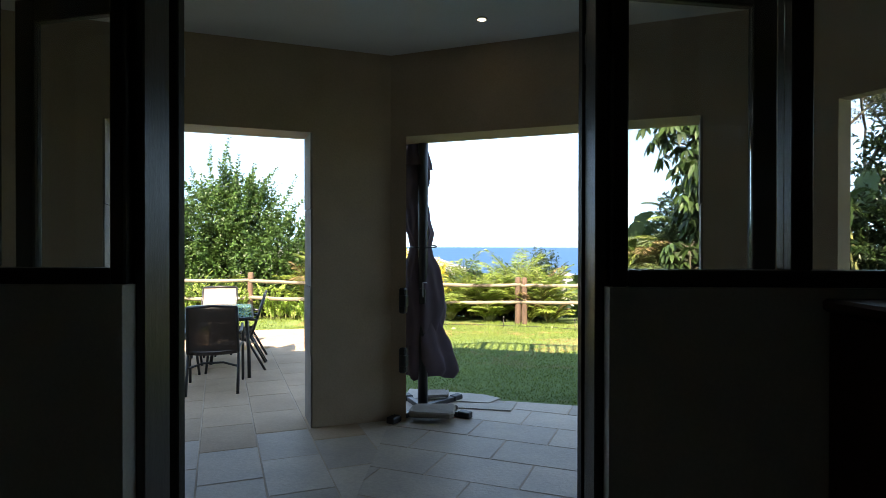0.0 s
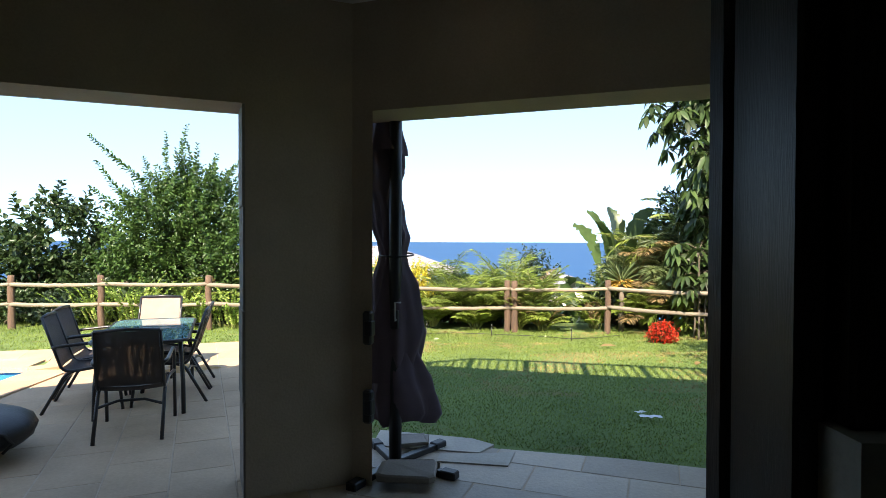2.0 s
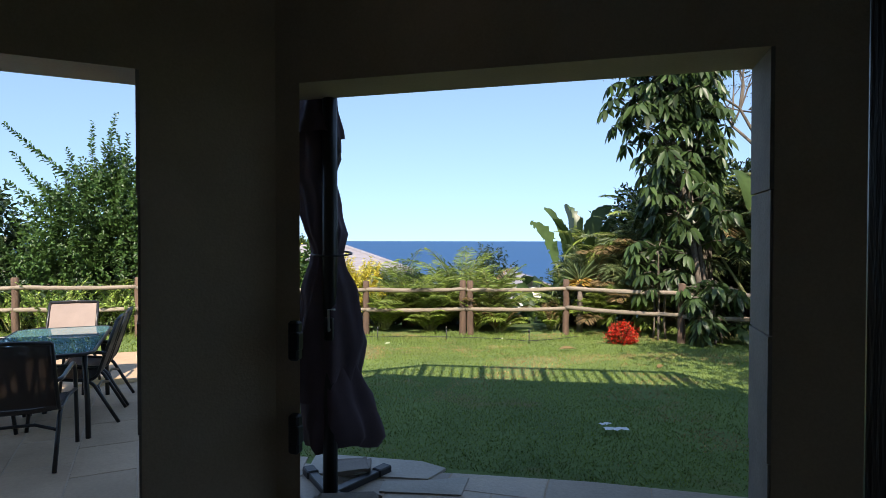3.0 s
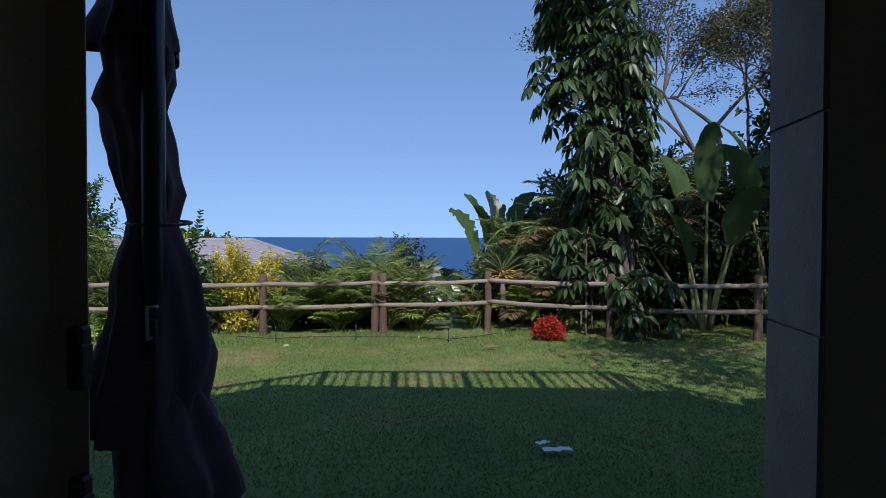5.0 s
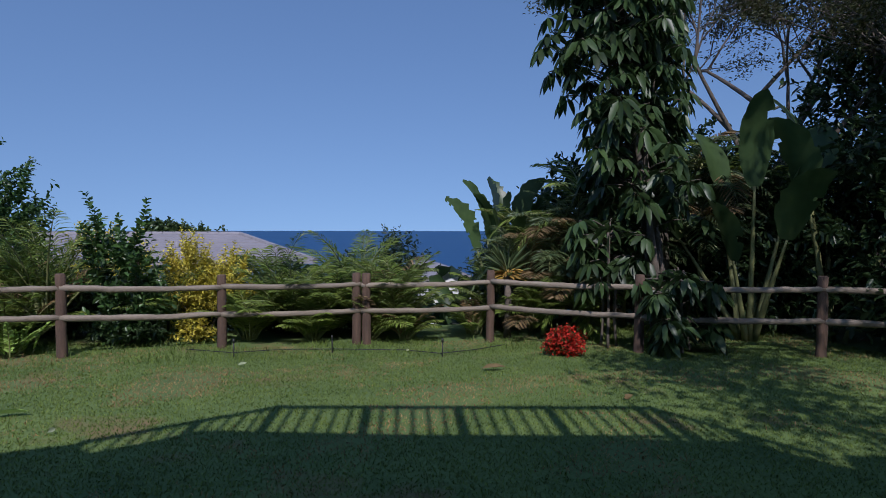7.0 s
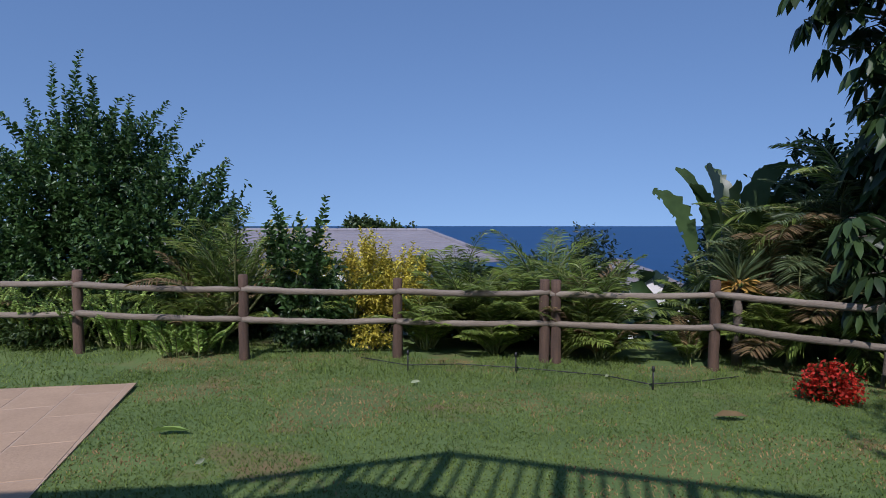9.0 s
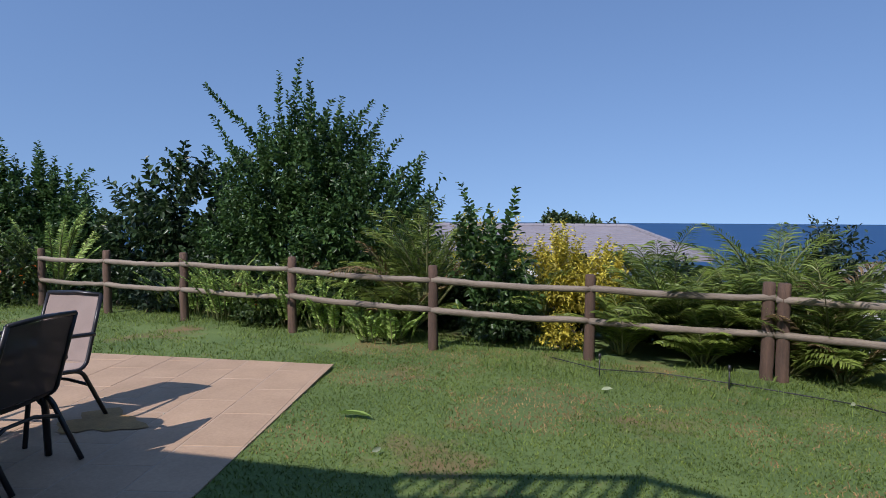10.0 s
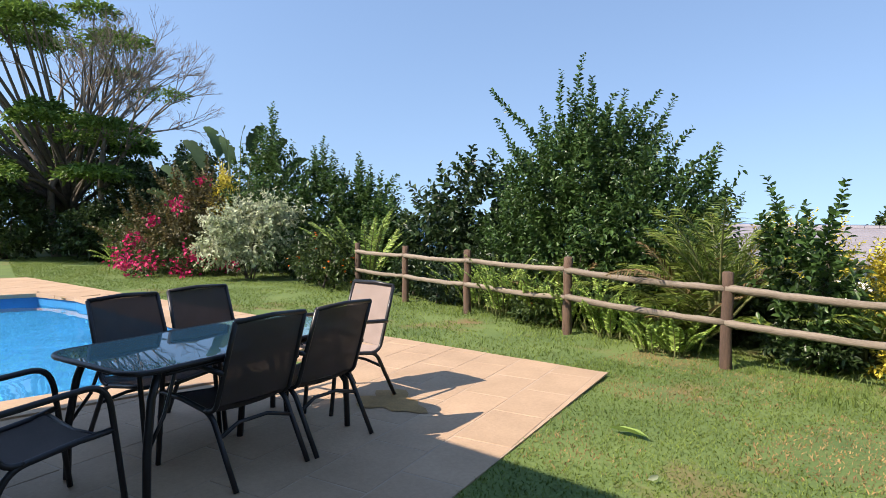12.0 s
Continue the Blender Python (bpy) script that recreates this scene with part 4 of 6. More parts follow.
# ---- plants ----
def crown_points(rng, n, rx, ry, z0, z1, shell=0.55, lump=0.3, seed=0, power=1.0):
    """Points in a lumpy crown, most of them near its skin, with the outward way at each."""
    d = unit(rng.normal(size=(n, 3)))
    k = np.array([1 + lump * noise.noise((a * 1.9 + seed, b * 1.9, c * 1.9)) for a, b, c in d])
    r = (shell + (1 - shell) * rng.random(n) ** 0.6) * k
    mid, half = (z0 + z1) / 2, (z1 - z0) / 2
    p = d * r[:, None]
    taper = 1 - power * 0.35 * np.clip(p[:, 2], -0.2, 1)
    pts = np.stack([p[:, 0] * rx * taper, p[:, 1] * ry * taper, mid + p[:, 2] * half], 1)
    return pts, d


def twig_leaves(rng, start, way, length, per, leaf, width):
    """Leaves set alternately along each twig."""
    n = len(start)
    t = np.linspace(0.08, 1.0, per)[None, :, None]
    length = np.broadcast_to(np.asarray(length, float).reshape(-1, 1, 1), (n, 1, 1))
    bend = rng.normal(size=(n, 1, 3)) * 0.12
    base = start[:, None, :] + (way[:, None, :] * t + bend * t * t) * length
    spin = unit(rng.normal(size=(n, per, 3)))
    out = unit(way[:, None, :] * 0.75 + spin)
    size = leaf * (0.75 + 0.5 * rng.random((n, per))) * (1.05 - 0.35 * t[..., 0])
    return base.reshape(-1, 3), out.reshape(-1, 3), size.reshape(-1), (size * width / leaf).reshape(-1)


def limbs(rng, tips, r0, z0=0.0, n=6):
    g = Geo()
    for tip in tips:
        tip = Vector(tip)
        a = Vector((rng.normal() * 0.08, rng.normal() * 0.08, z0))
        mid = a.lerp(tip, 0.45) + Vector((rng.normal() * 0.1, rng.normal() * 0.1, tip.z * 0.1))
        g.tube(arc(a, mid, tip, 7), [r0 * (1 - 0.8 * i / 7) for i in range(8)], n)
    return g


def shrub(name, x, y, label, category, rx, ry, h, twigs, per, leaf, width, mat, seed, lo=0.08, twig=0.35, up=0.5, shoots=(), stems=9,
          shell=0.5, lump=0.35, power=1.0, flowers=None, group="", spikes=0):
    rng = np.random.default_rng(seed)
    ob = thing(name, pose(x, y, ground_z(x, y) - 0.02), label, category, group)
    pts, d = crown_points(rng, twigs, rx, ry, lo * h, h, shell, lump, seed, power)
    pts[:, 2] = np.maximum(pts[:, 2], 0.04)
    way = unit(d + np.array([0, 0, up]) + rng.normal(size=d.shape) * 0.3)
    start = pts - way * twig * 0.6
    start[:, 2] = np.maximum(start[:, 2], 0.02)
    sets = [twig_leaves(rng, start, way, twig * (0.7 + 0.6 * rng.random(twigs)), per, leaf, width)]
    g = limbs(rng, pts[rng.integers(0, twigs, stems)] * np.array([0.8, 0.8, 0.85]), 0.012 + 0.012 * h)
    shoots = list(shoots)
    for j in rng.permutation(np.nonzero(d[:, 2] > -0.1)[0])[:spikes]:
        a = pts[j] * np.array([0.92, 0.92, 0.95])
        e = a + unit(d[j] * np.array([0.55, 0.55, 0.2]) + np.array([0, 0, 0.75]) + rng.normal(size=3) * 0.12) * rng.uniform(0.3, 0.75) * (0.5 + 0.15 * h)
        shoots.append((*a, *e))
    for sx, sy, sz, ex, ey, ez in shoots:
        a, b = Vector((sx, sy, sz)), Vector((ex, ey, ez))
        path = arc(a, a.lerp(b, 0.55) + Vector((0, 0, -0.04 * (b - a).length)), b, 10)
        g.tube(path, [0.014 * (1 - 0.8 * i / 10) for i in range(11)], 5)
        k = int((b - a).length / (leaf * 0.13))
        ts = np.linspace(0, 1, k)
        base = np.array([tuple(a.lerp(b, t)) for t in ts]) + rng.normal(size=(k, 3)) * 0.01
        dirn = np.array(tuple((b - a).normalized()))
        sets.append((base, unit(dirn * 0.9 + unit(rng.normal(size=(k, 3)))), leaf * (0.75 + 0.4 * rng.random(k)) * (1.1 - 0.4 * ts), width * (1.1 - 0.4 * ts)))
    part("stem", g, M_BARK, ob, "", True)
    parts = [np.concatenate([s[i] for s in sets]) for i in range(4)]
    part("crown", leaves_mesh("crown", *parts, mat, rng), mat, ob)
    if flowers:
        fm, count, size, patch = flowers
        centres = pts[rng.choice(twigs, patch, False)]
        centres = centres[np.argsort(centres[:, 1])][: max(3, patch)]
        c = centres[rng.integers(0, len(centres), count)] + rng.normal(size=(count, 3)) * min(size * 2.6, rx * 0.2)
        c[:, 1] -= 0.06
        bl = part("blossom", leaves_mesh("blossom", c, unit(rng.normal(size=(count, 3)) + np.array([0, -0.6, 0.4])), size, size * 0.8, fm, rng), fm, ob)
        tagged(bl, kind="stuff")
    return ob


def shoot_shrub(name, x, y, label, category, lobes, twigs, per, leaf, width, mat, seed, shoots=(), spikes=60, reach=(0.35, 0.8), up=0.8, twig=0.4, stems=12, group="", blooms=None):
    """A shrub of several leafy lobes (x, y, z, rx, ry, rz) with plumed shoots standing out of its skin."""
    rng = np.random.default_rng(seed)
    ob = thing(name, pose(x, y, ground_z(x, y) - 0.02), label, category, group)
    area = np.array([q[3] * q[5] + q[4] * q[5] for q in lobes])
    sets, tips = [], []
    plumes = [(np.array(q[:3]), np.array(q[3:6])) for q in shoots]
    for q, share in zip(lobes, area / area.sum()):
        n = int(twigs * share)
        d = unit(rng.normal(size=(n, 3)))
        lump = np.array([1 + 0.35 * noise.noise((a * 2.3 + seed, b * 2.3, c * 2.3)) for a, b, c in d])
        r = (0.5 + 0.5 * rng.random(n) ** 0.5) * lump
        pts = np.array(q[:3]) + d * r[:, None] * np.array(q[3:6])
        pts[:, 2] = np.maximum(pts[:, 2], 0.06)
        way = unit(d + np.array([0, 0, up * 0.7]) + rng.normal(size=d.shape) * 0.35)
        start = pts - way * twig * 0.6
        start[:, 2] = np.maximum(start[:, 2], 0.02)
        sets.append(twig_leaves(rng, start, way, twig * (0.7 + 0.6 * rng.random(n)), per, leaf, width))
        tips += list(pts[rng.integers(0, n, max(2, int(stems * share)))])
        good = rng.permutation(np.nonzero((d[:, 2] > -0.15) & (r > 0.8))[0])[: int(spikes * share) + 1]
        for j in good:
            a = pts[j] - d[j] * 0.1
            w = unit(d[j] * np.array([0.8, 0.8, 0.35]) + np.array([0, 0, up]) + rng.normal(size=3) * 0.16)
            plumes.append((a, a + w * rng.uniform(*reach)))
    for tip in tips:
        g = limbs(rng, [tip * np.array([0.9, 0.9, 0.9])], 0.012 + 0.008 * tip[2])
        part("stem", g, M_BARK, ob, "", True)
    for a, b in plumes:
        L = np.linalg.norm(b - a)
        k = max(6, int(L / (leaf * 0.16)))
        ts = np.linspace(0, 1, k)[:, None]
        bow = np.cross(unit(b - a), unit(rng.normal(size=3))) * L * 0.06
        base = a + (b - a) * ts + bow * np.sin(np.pi * ts) + rng.normal(size=(k, 3)) * 0.008
        ang = np.arange(k) * 2.4 + rng.random() * 6
        u = unit(np.cross(unit(b - a), [0.3, 0.5, 0.1]))
        v = np.cross(unit(b - a), u)
        out = np.cos(ang)[:, None] * u + np.sin(ang)[:, None] * v
        size = leaf * (0.9 + 0.35 * rng.random(k)) * (1.12 - 0.5 * ts[:, 0] ** 2)
        sets.append((base, unit(unit(b - a) * 0.75 + out), size, size * width / leaf))
    cat = [np.concatenate([q[i] for q in sets]) for i in range(4)]
    part("crown", leaves_mesh("crown", *cat, mat, rng), mat, ob)
    if blooms:
        fm, spots, count, size = blooms
        c = np.concatenate([np.array(q[:3]) + rng.normal(size=(int(count * q[3]), 3)) * 0.17 * q[3] * np.array([1.3, 1.0, 0.8]) for q in spots])
        c[:, 2] = np.maximum(c[:, 2], 0.05)
        way = unit(rng.normal(size=c.shape) + np.array([0.4, -0.5, 0.4]))
        tagged(part("blossom", leaves_mesh("blossom", c, way, size, size * 0.8, fm, rng), fm, ob), kind="stuff")
    return ob


def fronds(name, x, y, label, category, count, length, lean, leaflet, lw, mat, seed, height=0.0, per=34, group="", stems=0, z=None, arch=0.55, spread=0.12, dry=0):
    """A clump of arching feather fronds, as of a palm or a fern."""
    rng = np.random.default_rng(seed)
    ob = thing(name, pose(x, y, (ground_z(x, y) if z is None else z) - 0.01), label, category, group)
    g = Geo()
    live, dead = [], []
    for i in range(count):
        az = 2 * math.pi * (i * 0.618 + rng.random() * 0.15)
        L = length * rng.uniform(0.7, 1.1)
        tilt = radians(rng.uniform(*lean))
        out = np.array([math.cos(az), math.sin(az), 0.0])
        b = out * rng.uniform(0, spread) + np.array([0, 0, height * rng.uniform(0.75, 1.0)])
        t = np.linspace(0, 1, 12)
        ang = tilt + arch * 2.0 * t ** 1.6
        step = L / 11
        p = [b]
        for a in ang[:-1]:
            p.append(p[-1] + (out * math.sin(a) + np.array([0, 0, math.cos(a)])) * step)
        p = np.array(p)
        p[:, 2] = np.maximum(p[:, 2], 0.03)
        g.tube([tuple(q) for q in p], [0.009 * (1.1 - s) * (0.5 + L) for s in t], 5)
        s = np.linspace(0.16, 0.99, per)
        at = np.stack([np.interp(s, t, p[:, k]) for k in range(3)], 1)
        tang = unit(np.stack([np.gradient(at[:, k]) for k in range(3)], 1))
        side = np.array([-math.sin(az), math.cos(az), 0.0])
        size = leaflet * np.sin(np.pi * (0.12 + 0.86 * s)) ** 0.7
        for sg in (-1, 1):
            w = unit(tang * 0.95 + side * sg + np.array([0, 0, 0.4]) + rng.normal(size=at.shape) * 0.07)
            (dead if i < dry else live).append((at, w, size, np.full(per, lw)))
    part("stem", g, M_STEM, ob, "", True)
    for sets, m, nm in ((live, mat, "fronds"), (dead, L_DRY, "dry_fronds")):
        if sets:
            cat = [np.concatenate([q[k] for q in sets]) for k in range(4)]
            part(nm, leaves_mesh(nm, *cat, m, rng, 0.4, 0.15), m, ob)
    for k in range(stems):
        g = Geo()
        a = 2 * math.pi * k / stems
        g.tube([(0.1 * math.cos(a), 0.1 * math.sin(a), 0), (0.14 * math.cos(a), 0.14 * math.sin(a), height)], [0.035, 0.028], 8)
        part("cane", g, M_STEM, ob, "", True)
    return ob


def paddle_plant(name, x, y, label, specs, seed, mat=None, z=None, group="", cut=0.5, turn=0.0):
    """A clump of long-stalked paddle leaves: each spec is (azimuth, lean, stalk, blade, width)."""
    rng = random.Random(seed)
    ob = thing(name, pose(x, y, ground_z(x, y) if z is None else z), label, "plant", group)
    for az, lean, stalk, blade, width in specs:
        out = Vector((math.cos(radians(az)), math.sin(radians(az)), 0))
        side = Vector((-out.y, out.x, 0))
        base = out * 0.08 + side * rng.uniform(-0.06, 0.06)
        a = radians(lean)
        tip = base + (out * math.sin(a) + Vector((0, 0, math.cos(a)))) * stalk
        g = Geo()
        g.tube(arc(base, base.lerp(tip, 0.5) + Vector((0, 0, 0.05 * stalk)), tip, 8), [0.05 - 0.034 * i / 8 for i in range(9)], 7)
        st = part("stalk", g, M_STEM, ob, "", True)
        g = Geo()
        rows = 22
        twist = turn + rng.uniform(-0.6, 0.6)
        p = tip.copy()
        for i in range(rows + 1):
            t = i / rows
            ang = a + 0.9 * t * t
            if i:
                p = p + (out * math.sin(ang) + Vector((0, 0, math.cos(ang)))) * (blade / rows)
            w = width * max(0.02, math.sin(math.pi * (0.04 + 0.94 * t)) ** 0.55) / 2
            nrm = (out * math.cos(ang) - Vector((0, 0, math.sin(ang))))
            sd = (side * math.cos(twist) + nrm * math.sin(twist))
            for k in (-2, -1, 0, 1, 2):
                tear = (rng.uniform(0, cut) * 0.5 if abs(k) == 2 else 0)
                g.v.append(p + sd * (w * k / 2 * (1 - tear)) + nrm * (-0.12 * w * abs(k)) - Vector((0, 0, 0.08 * tear)))
        for i in range(rows):
            for k in range(4):
                if k in (0, 3) and rng.random() < 0.1 * cut:
                    continue
                q = i * 5 + k
                g.f.append((q, q + 1, q + 6, q + 5))
        part("leaf", g, mat or L_BANANA, ob, "", True)
    return ob


def umbrella_tree(name, x, y, label, h, clusters, radius, z0, seed, leaf=0.24, lean=(0, 0), group="", zmax=None):
    """Tall stems with hanging fans of long glossy leaflets."""
    rng = np.random.default_rng(seed)
    ob = thing(name, pose(x, y, ground_z(x, y) - 0.02), label, "tree" if h > 2 else "plant", group)
    g = Geo()
    for k in range(3):
        a = 2.1 * k
        g.tube(arc((0.12 * math.cos(a), 0.12 * math.sin(a), 0), (lean[0] * 0.3, lean[1] * 0.3, h * 0.5), (lean[0] + 0.3 * math.cos(a), lean[1] + 0.3 * math.sin(a), h * 0.9), 10),
               [0.06 - 0.004 * i for i in range(11)] if h > 2 else [0.02] * 11, 8)
    zs = z0 + (h - z0) * rng.random(clusters) ** 0.85
    az = rng.random(clusters) * 2 * np.pi
    rad = radius * (0.35 + 0.65 * rng.random(clusters)) * (0.75 + 0.25 * np.sin(zs * 2.1 + az * 2))
    c = np.stack([np.cos(az) * rad + lean[0] * zs / h, np.sin(az) * rad + lean[1] * zs / h, zs], 1)
    for p, a, r in zip(c, az, rad):
        ax = np.array([lean[0] * p[2] / h, lean[1] * p[2] / h, max(0.1, p[2] - 0.25 * r)])
        g.tube([tuple(ax), tuple((ax + p) / 2 + np.array([0, 0, 0.06])), tuple(p)], [0.012, 0.008, 0.006], 5)
    part("stem", g, M_BARK, ob, "", True)
    base, way, ln = [], [], []
    for p, a in zip(c, az):
        k = rng.integers(8, 12)
        tiltv = unit(np.array([math.cos(a) * 0.5, math.sin(a) * 0.5, 0.9]) + rng.normal(size=3) * 0.15)
        u = unit(np.cross(tiltv, [0.3, 0.2, 1.0]))
        v = np.cross(tiltv, u)
        th = np.linspace(0, 2 * np.pi, k, endpoint=False) + rng.random()
        w = np.cos(th)[:, None] * u + np.sin(th)[:, None] * v - tiltv * 0.32 + np.array([0, 0, -0.22])
        way.append(unit(w))
        base.append(p + unit(w) * 0.05)
        ln.append(leaf * rng.uniform(0.75, 1.15) * (0.85 + 0.3 * rng.random(k)))
    base, way, ln = np.concatenate(base), np.concatenate(way), np.concatenate(ln)
    part("crown", leaves_mesh("crown", base, way, ln, ln * 0.36, L_FAN, rng, 0.3, 0.12), L_FAN, ob)
    return ob


def branch_tree(name, x, y, label, h, seed, spread=0.6, depth=5, leaves=0, leafmat=None, trunk=0.16, lean=(0, 0), leaf=0.1, flat=0.0, clump=0.3):
    """A forking tree of tapered limbs; its leaves sit in clumps at the twig ends."""
    rng = random.Random(seed)
    ob = thing(name, pose(x, y, ground_z(x, y) - 0.1), label, "tree")
    g = Geo()
    ends = []

    def grow(p, d, L, r, k, into):
        mid = p + d * L * 0.5 + Vector((rng.uniform(-1, 1), rng.uniform(-1, 1), rng.uniform(-1, 1))) * L * 0.07
        e = p + d * L
        into.tube(arc(p, mid, e, 4), [r * (1 - 0.09 * i) for i in range(5)], 7 if r > 0.03 else 4, False)
        if k <= 2:
            ends.append(e)
        if k == 0:
            return
        for i in range(rng.choice((2, 3, 3)) if k > 1 else 3):
            q = (d + Vector((rng.uniform(-1, 1), rng.uniform(-1, 1), rng.uniform(-0.5, 0.7) * (1 - flat))) * spread).normalized()
            limb = Geo() if k == depth else into
            grow(e, q, L * rng.uniform(0.62, 0.85), r * 0.62, k - 1, limb)
            if k == depth:
                part("limb", limb, bark, ob, "", True)

    bark = M_BARK if leaves else M_TWIG
    grow(Vector((0, 0, 0)), Vector((lean[0], lean[1], 1)).normalized(), h * 0.27, trunk, depth, g)
    part("trunk", g, bark, ob, "", True)
    if leaves:
        r2 = np.random.default_rng(seed)
        e = np.array([tuple(q) for q in ends])
        c = e[r2.integers(0, len(e), leaves)] + r2.normal(size=(leaves, 3)) * np.array([clump, clump, clump * 0.55])
        w = unit(r2.normal(size=(leaves, 3)) * np.array([1, 1, 0.5]))
        part("crown", leaves_mesh("crown", c, w, leaf * (0.7 + 0.6 * r2.random(leaves)), leaf * 0.45, leafmat, r2), leafmat, ob)
    return ob


def pad_tree(name, x, y, label, seed):
    """A wide tree: crooked limbs carry flat, separate pads of fine leaves, with sky between them."""
    rng = np.random.default_rng(seed)
    ob = thing(name, pose(x, y, ground_z(x, y) - 0.1), label, "tree")
    fork = Vector((0.1, -0.2, 1.7))
    g = Geo()
    g.tube(arc((0, 0, 0), (0.05, 0.15, 0.9), fork, 6), [0.34, 0.31, 0.29, 0.27, 0.25, 0.24, 0.24], 12)
    part("trunk", g, M_BARK, ob, "", True)
    base, way, size = [], [], []
    for k in range(66):
        az = rng.random() * 2 * math.pi
        high = k < 24
        rad = (1.2 + 3.9 * rng.random() ** 0.6) if high else (1.0 + 3.2 * rng.random() ** 0.6)
        z = (8.6 - 0.085 * rad * rad + rng.normal() * 0.3) if high else (3.0 + 2.2 * rng.random() - 0.1 * rad)
        c = Vector((math.cos(az) * rad + 0.2, math.sin(az) * rad - 1.4, z))
        knee = fork.lerp(c, 0.45) + Vector((rng.normal() * 0.35, rng.normal() * 0.35, 0.5 + 0.3 * rng.normal()))
        g = Geo()
        g.tube(arc(fork, knee, c, 9), [0.1 * (1 - 0.085 * i) for i in range(10)], 6)
        part("limb", g, M_BARK, ob, "", True)
        n = 520 if high else 620
        w = rng.uniform(0.65, 1.2)
        a, r = rng.random(n) * 2 * np.pi, np.sqrt(rng.random(n)) * (0.75 + 0.3 * np.sin(3 * rng.random(n)))
        base.append(np.array(c) + np.stack([np.cos(a) * r * w, np.sin(a) * r * w, 0.16 * (1 - r * r) + rng.normal(size=n) * 0.09], 1))
        way.append(unit(np.stack([np.cos(a), np.sin(a), 0.25 + 0.3 * rng.normal(size=n)], 1) + rng.normal(size=(n, 3)) * 0.5))
        size.append(0.17 * (0.7 + 0.6 * rng.random(n)))
    base, way, size = np.concatenate(base), np.concatenate(way), np.concatenate(size)
    part("crown", leaves_mesh("crown", base, way, size, size * 0.45, L_CANOPY, rng), L_CANOPY, ob)
    return ob


# behind the fence, from the pool end towards the bay
shoot_shrub("big_shrub_tree", -5.62, 13.9, "large dense dark-green shrub with long upright leafy shoots behind the fence", "tree",
            [(-0.35, 0.0, 2.0, 1.15, 1.1, 1.05), (0.3, 0.0, 2.35, 0.95, 1.0, 0.95), (1.45, -0.2, 1.45, 1.05, 1.0, 0.85), (-0.75, -0.1, 1.0, 1.15, 1.1, 0.95), (0.7, -0.2, 0.85, 1.7, 1.1, 0.85)],
            2700, 14, 0.105, 0.05, L_BIG, 11,
            [(0.1, -0.3, 2.9, 0.25, -0.4, 4.12), (-0.2, -0.3, 2.9, -0.2, -0.4, 3.95), (-0.5, -0.4, 2.75, -1.78, -0.5, 3.88), (-0.9, -0.4, 2.4, -1.62, -0.5, 3.35), (0.6, -0.4, 2.8, 0.86, -0.4, 3.42), (1.35, -0.4, 2.2, 1.84, -0.4, 3.22),
             (1.7, -0.4, 1.9, 2.55, -0.5, 2.45), (0.9, -0.3, 2.6, 1.25, -0.4, 3.2), (-0.6, -0.2, 2.7, -0.75, -0.3, 3.45), (1.9, -0.4, 1.6, 2.72, -0.5, 1.95), (0.3, -0.4, 2.8, 0.5, -0.5, 3.7), (-1.0, -0.5, 2.0, -1.7, -0.6, 2.8),
             (1.5, -0.3, 2.1, 2.1, -0.4, 2.75), (0.0, -0.5, 2.7, 0.05, -0.5, 3.6)], 80, (0.35, 0.75), 0.85, 0.42, 14)
shoot_shrub("dark_shrub", -8.75, 13.9, "dark broad-leaved shrub behind the fence", "shrub", [(0.3, 0.0, 1.5, 1.15, 1.0, 1.15), (-0.8, 0.0, 1.1, 1.0, 0.9, 0.95), (0.9, 0.1, 0.9, 0.9, 0.9, 0.8)],
            620, 11, 0.17, 0.085, L_DARK, 12, [(0.4, -0.3, 2.3, 0.68, -0.4, 2.95), (-0.2, -0.3, 2.1, -0.35, -0.4, 2.65), (-0.9, -0.3, 1.8, -1.5, -0.4, 2.3), (0.9, -0.3, 2.1, 1.3, -0.4, 2.75)], 22, (0.25, 0.5), 0.5, 0.4, 8)
shoot_shrub("upright_shrub", -1.9, 12.85, "slim dark shrub with three upright leafy tufts behind the fence", "shrub", [(0.08, 0.0, 0.95, 0.5, 0.35, 0.55), (0.12, 0.0, 0.4, 0.52, 0.32, 0.4)],
            135, 11, 0.115, 0.055, L_BIG, 13, [(-0.1, 0, 1.2, -0.36, 0, 2.05), (-0.15, 0, 1.2, -0.22, 0, 1.8), (0.1, 0, 1.25, 0.05, 0, 1.75), (0.2, 0, 1.25, 0.42, 0, 1.98), (0.25, 0, 1.1, 0.33, 0, 1.7), (-0.25, 0, 1.1, -0.42, 0, 1.62)], 14, (0.2, 0.35), 0.9, 0.3, 6)
shoot_shrub("golden_shrub", -0.82, 13.6, "bright golden-yellow feathery shrub", "shrub", [(-0.3, 0, 0.85, 0.38, 0.4, 0.5), (0.25, 0, 0.75, 0.38, 0.4, 0.42), (0.0, 0, 0.7, 0.5, 0.4, 0.3)], 420, 13, 0.07, 0.026, L_YELLOW, 14,
            [(-0.3, 0, 1.0, -0.38, 0, 1.58), (-0.1, 0, 1.0, -0.12, 0, 1.5), (0.25, 0, 0.9, 0.42, 0, 1.35), (-0.45, 0, 0.9, -0.55, 0, 1.4)], 40, (0.25, 0.45), 1.1, 0.3, 8, "golden shrubs")
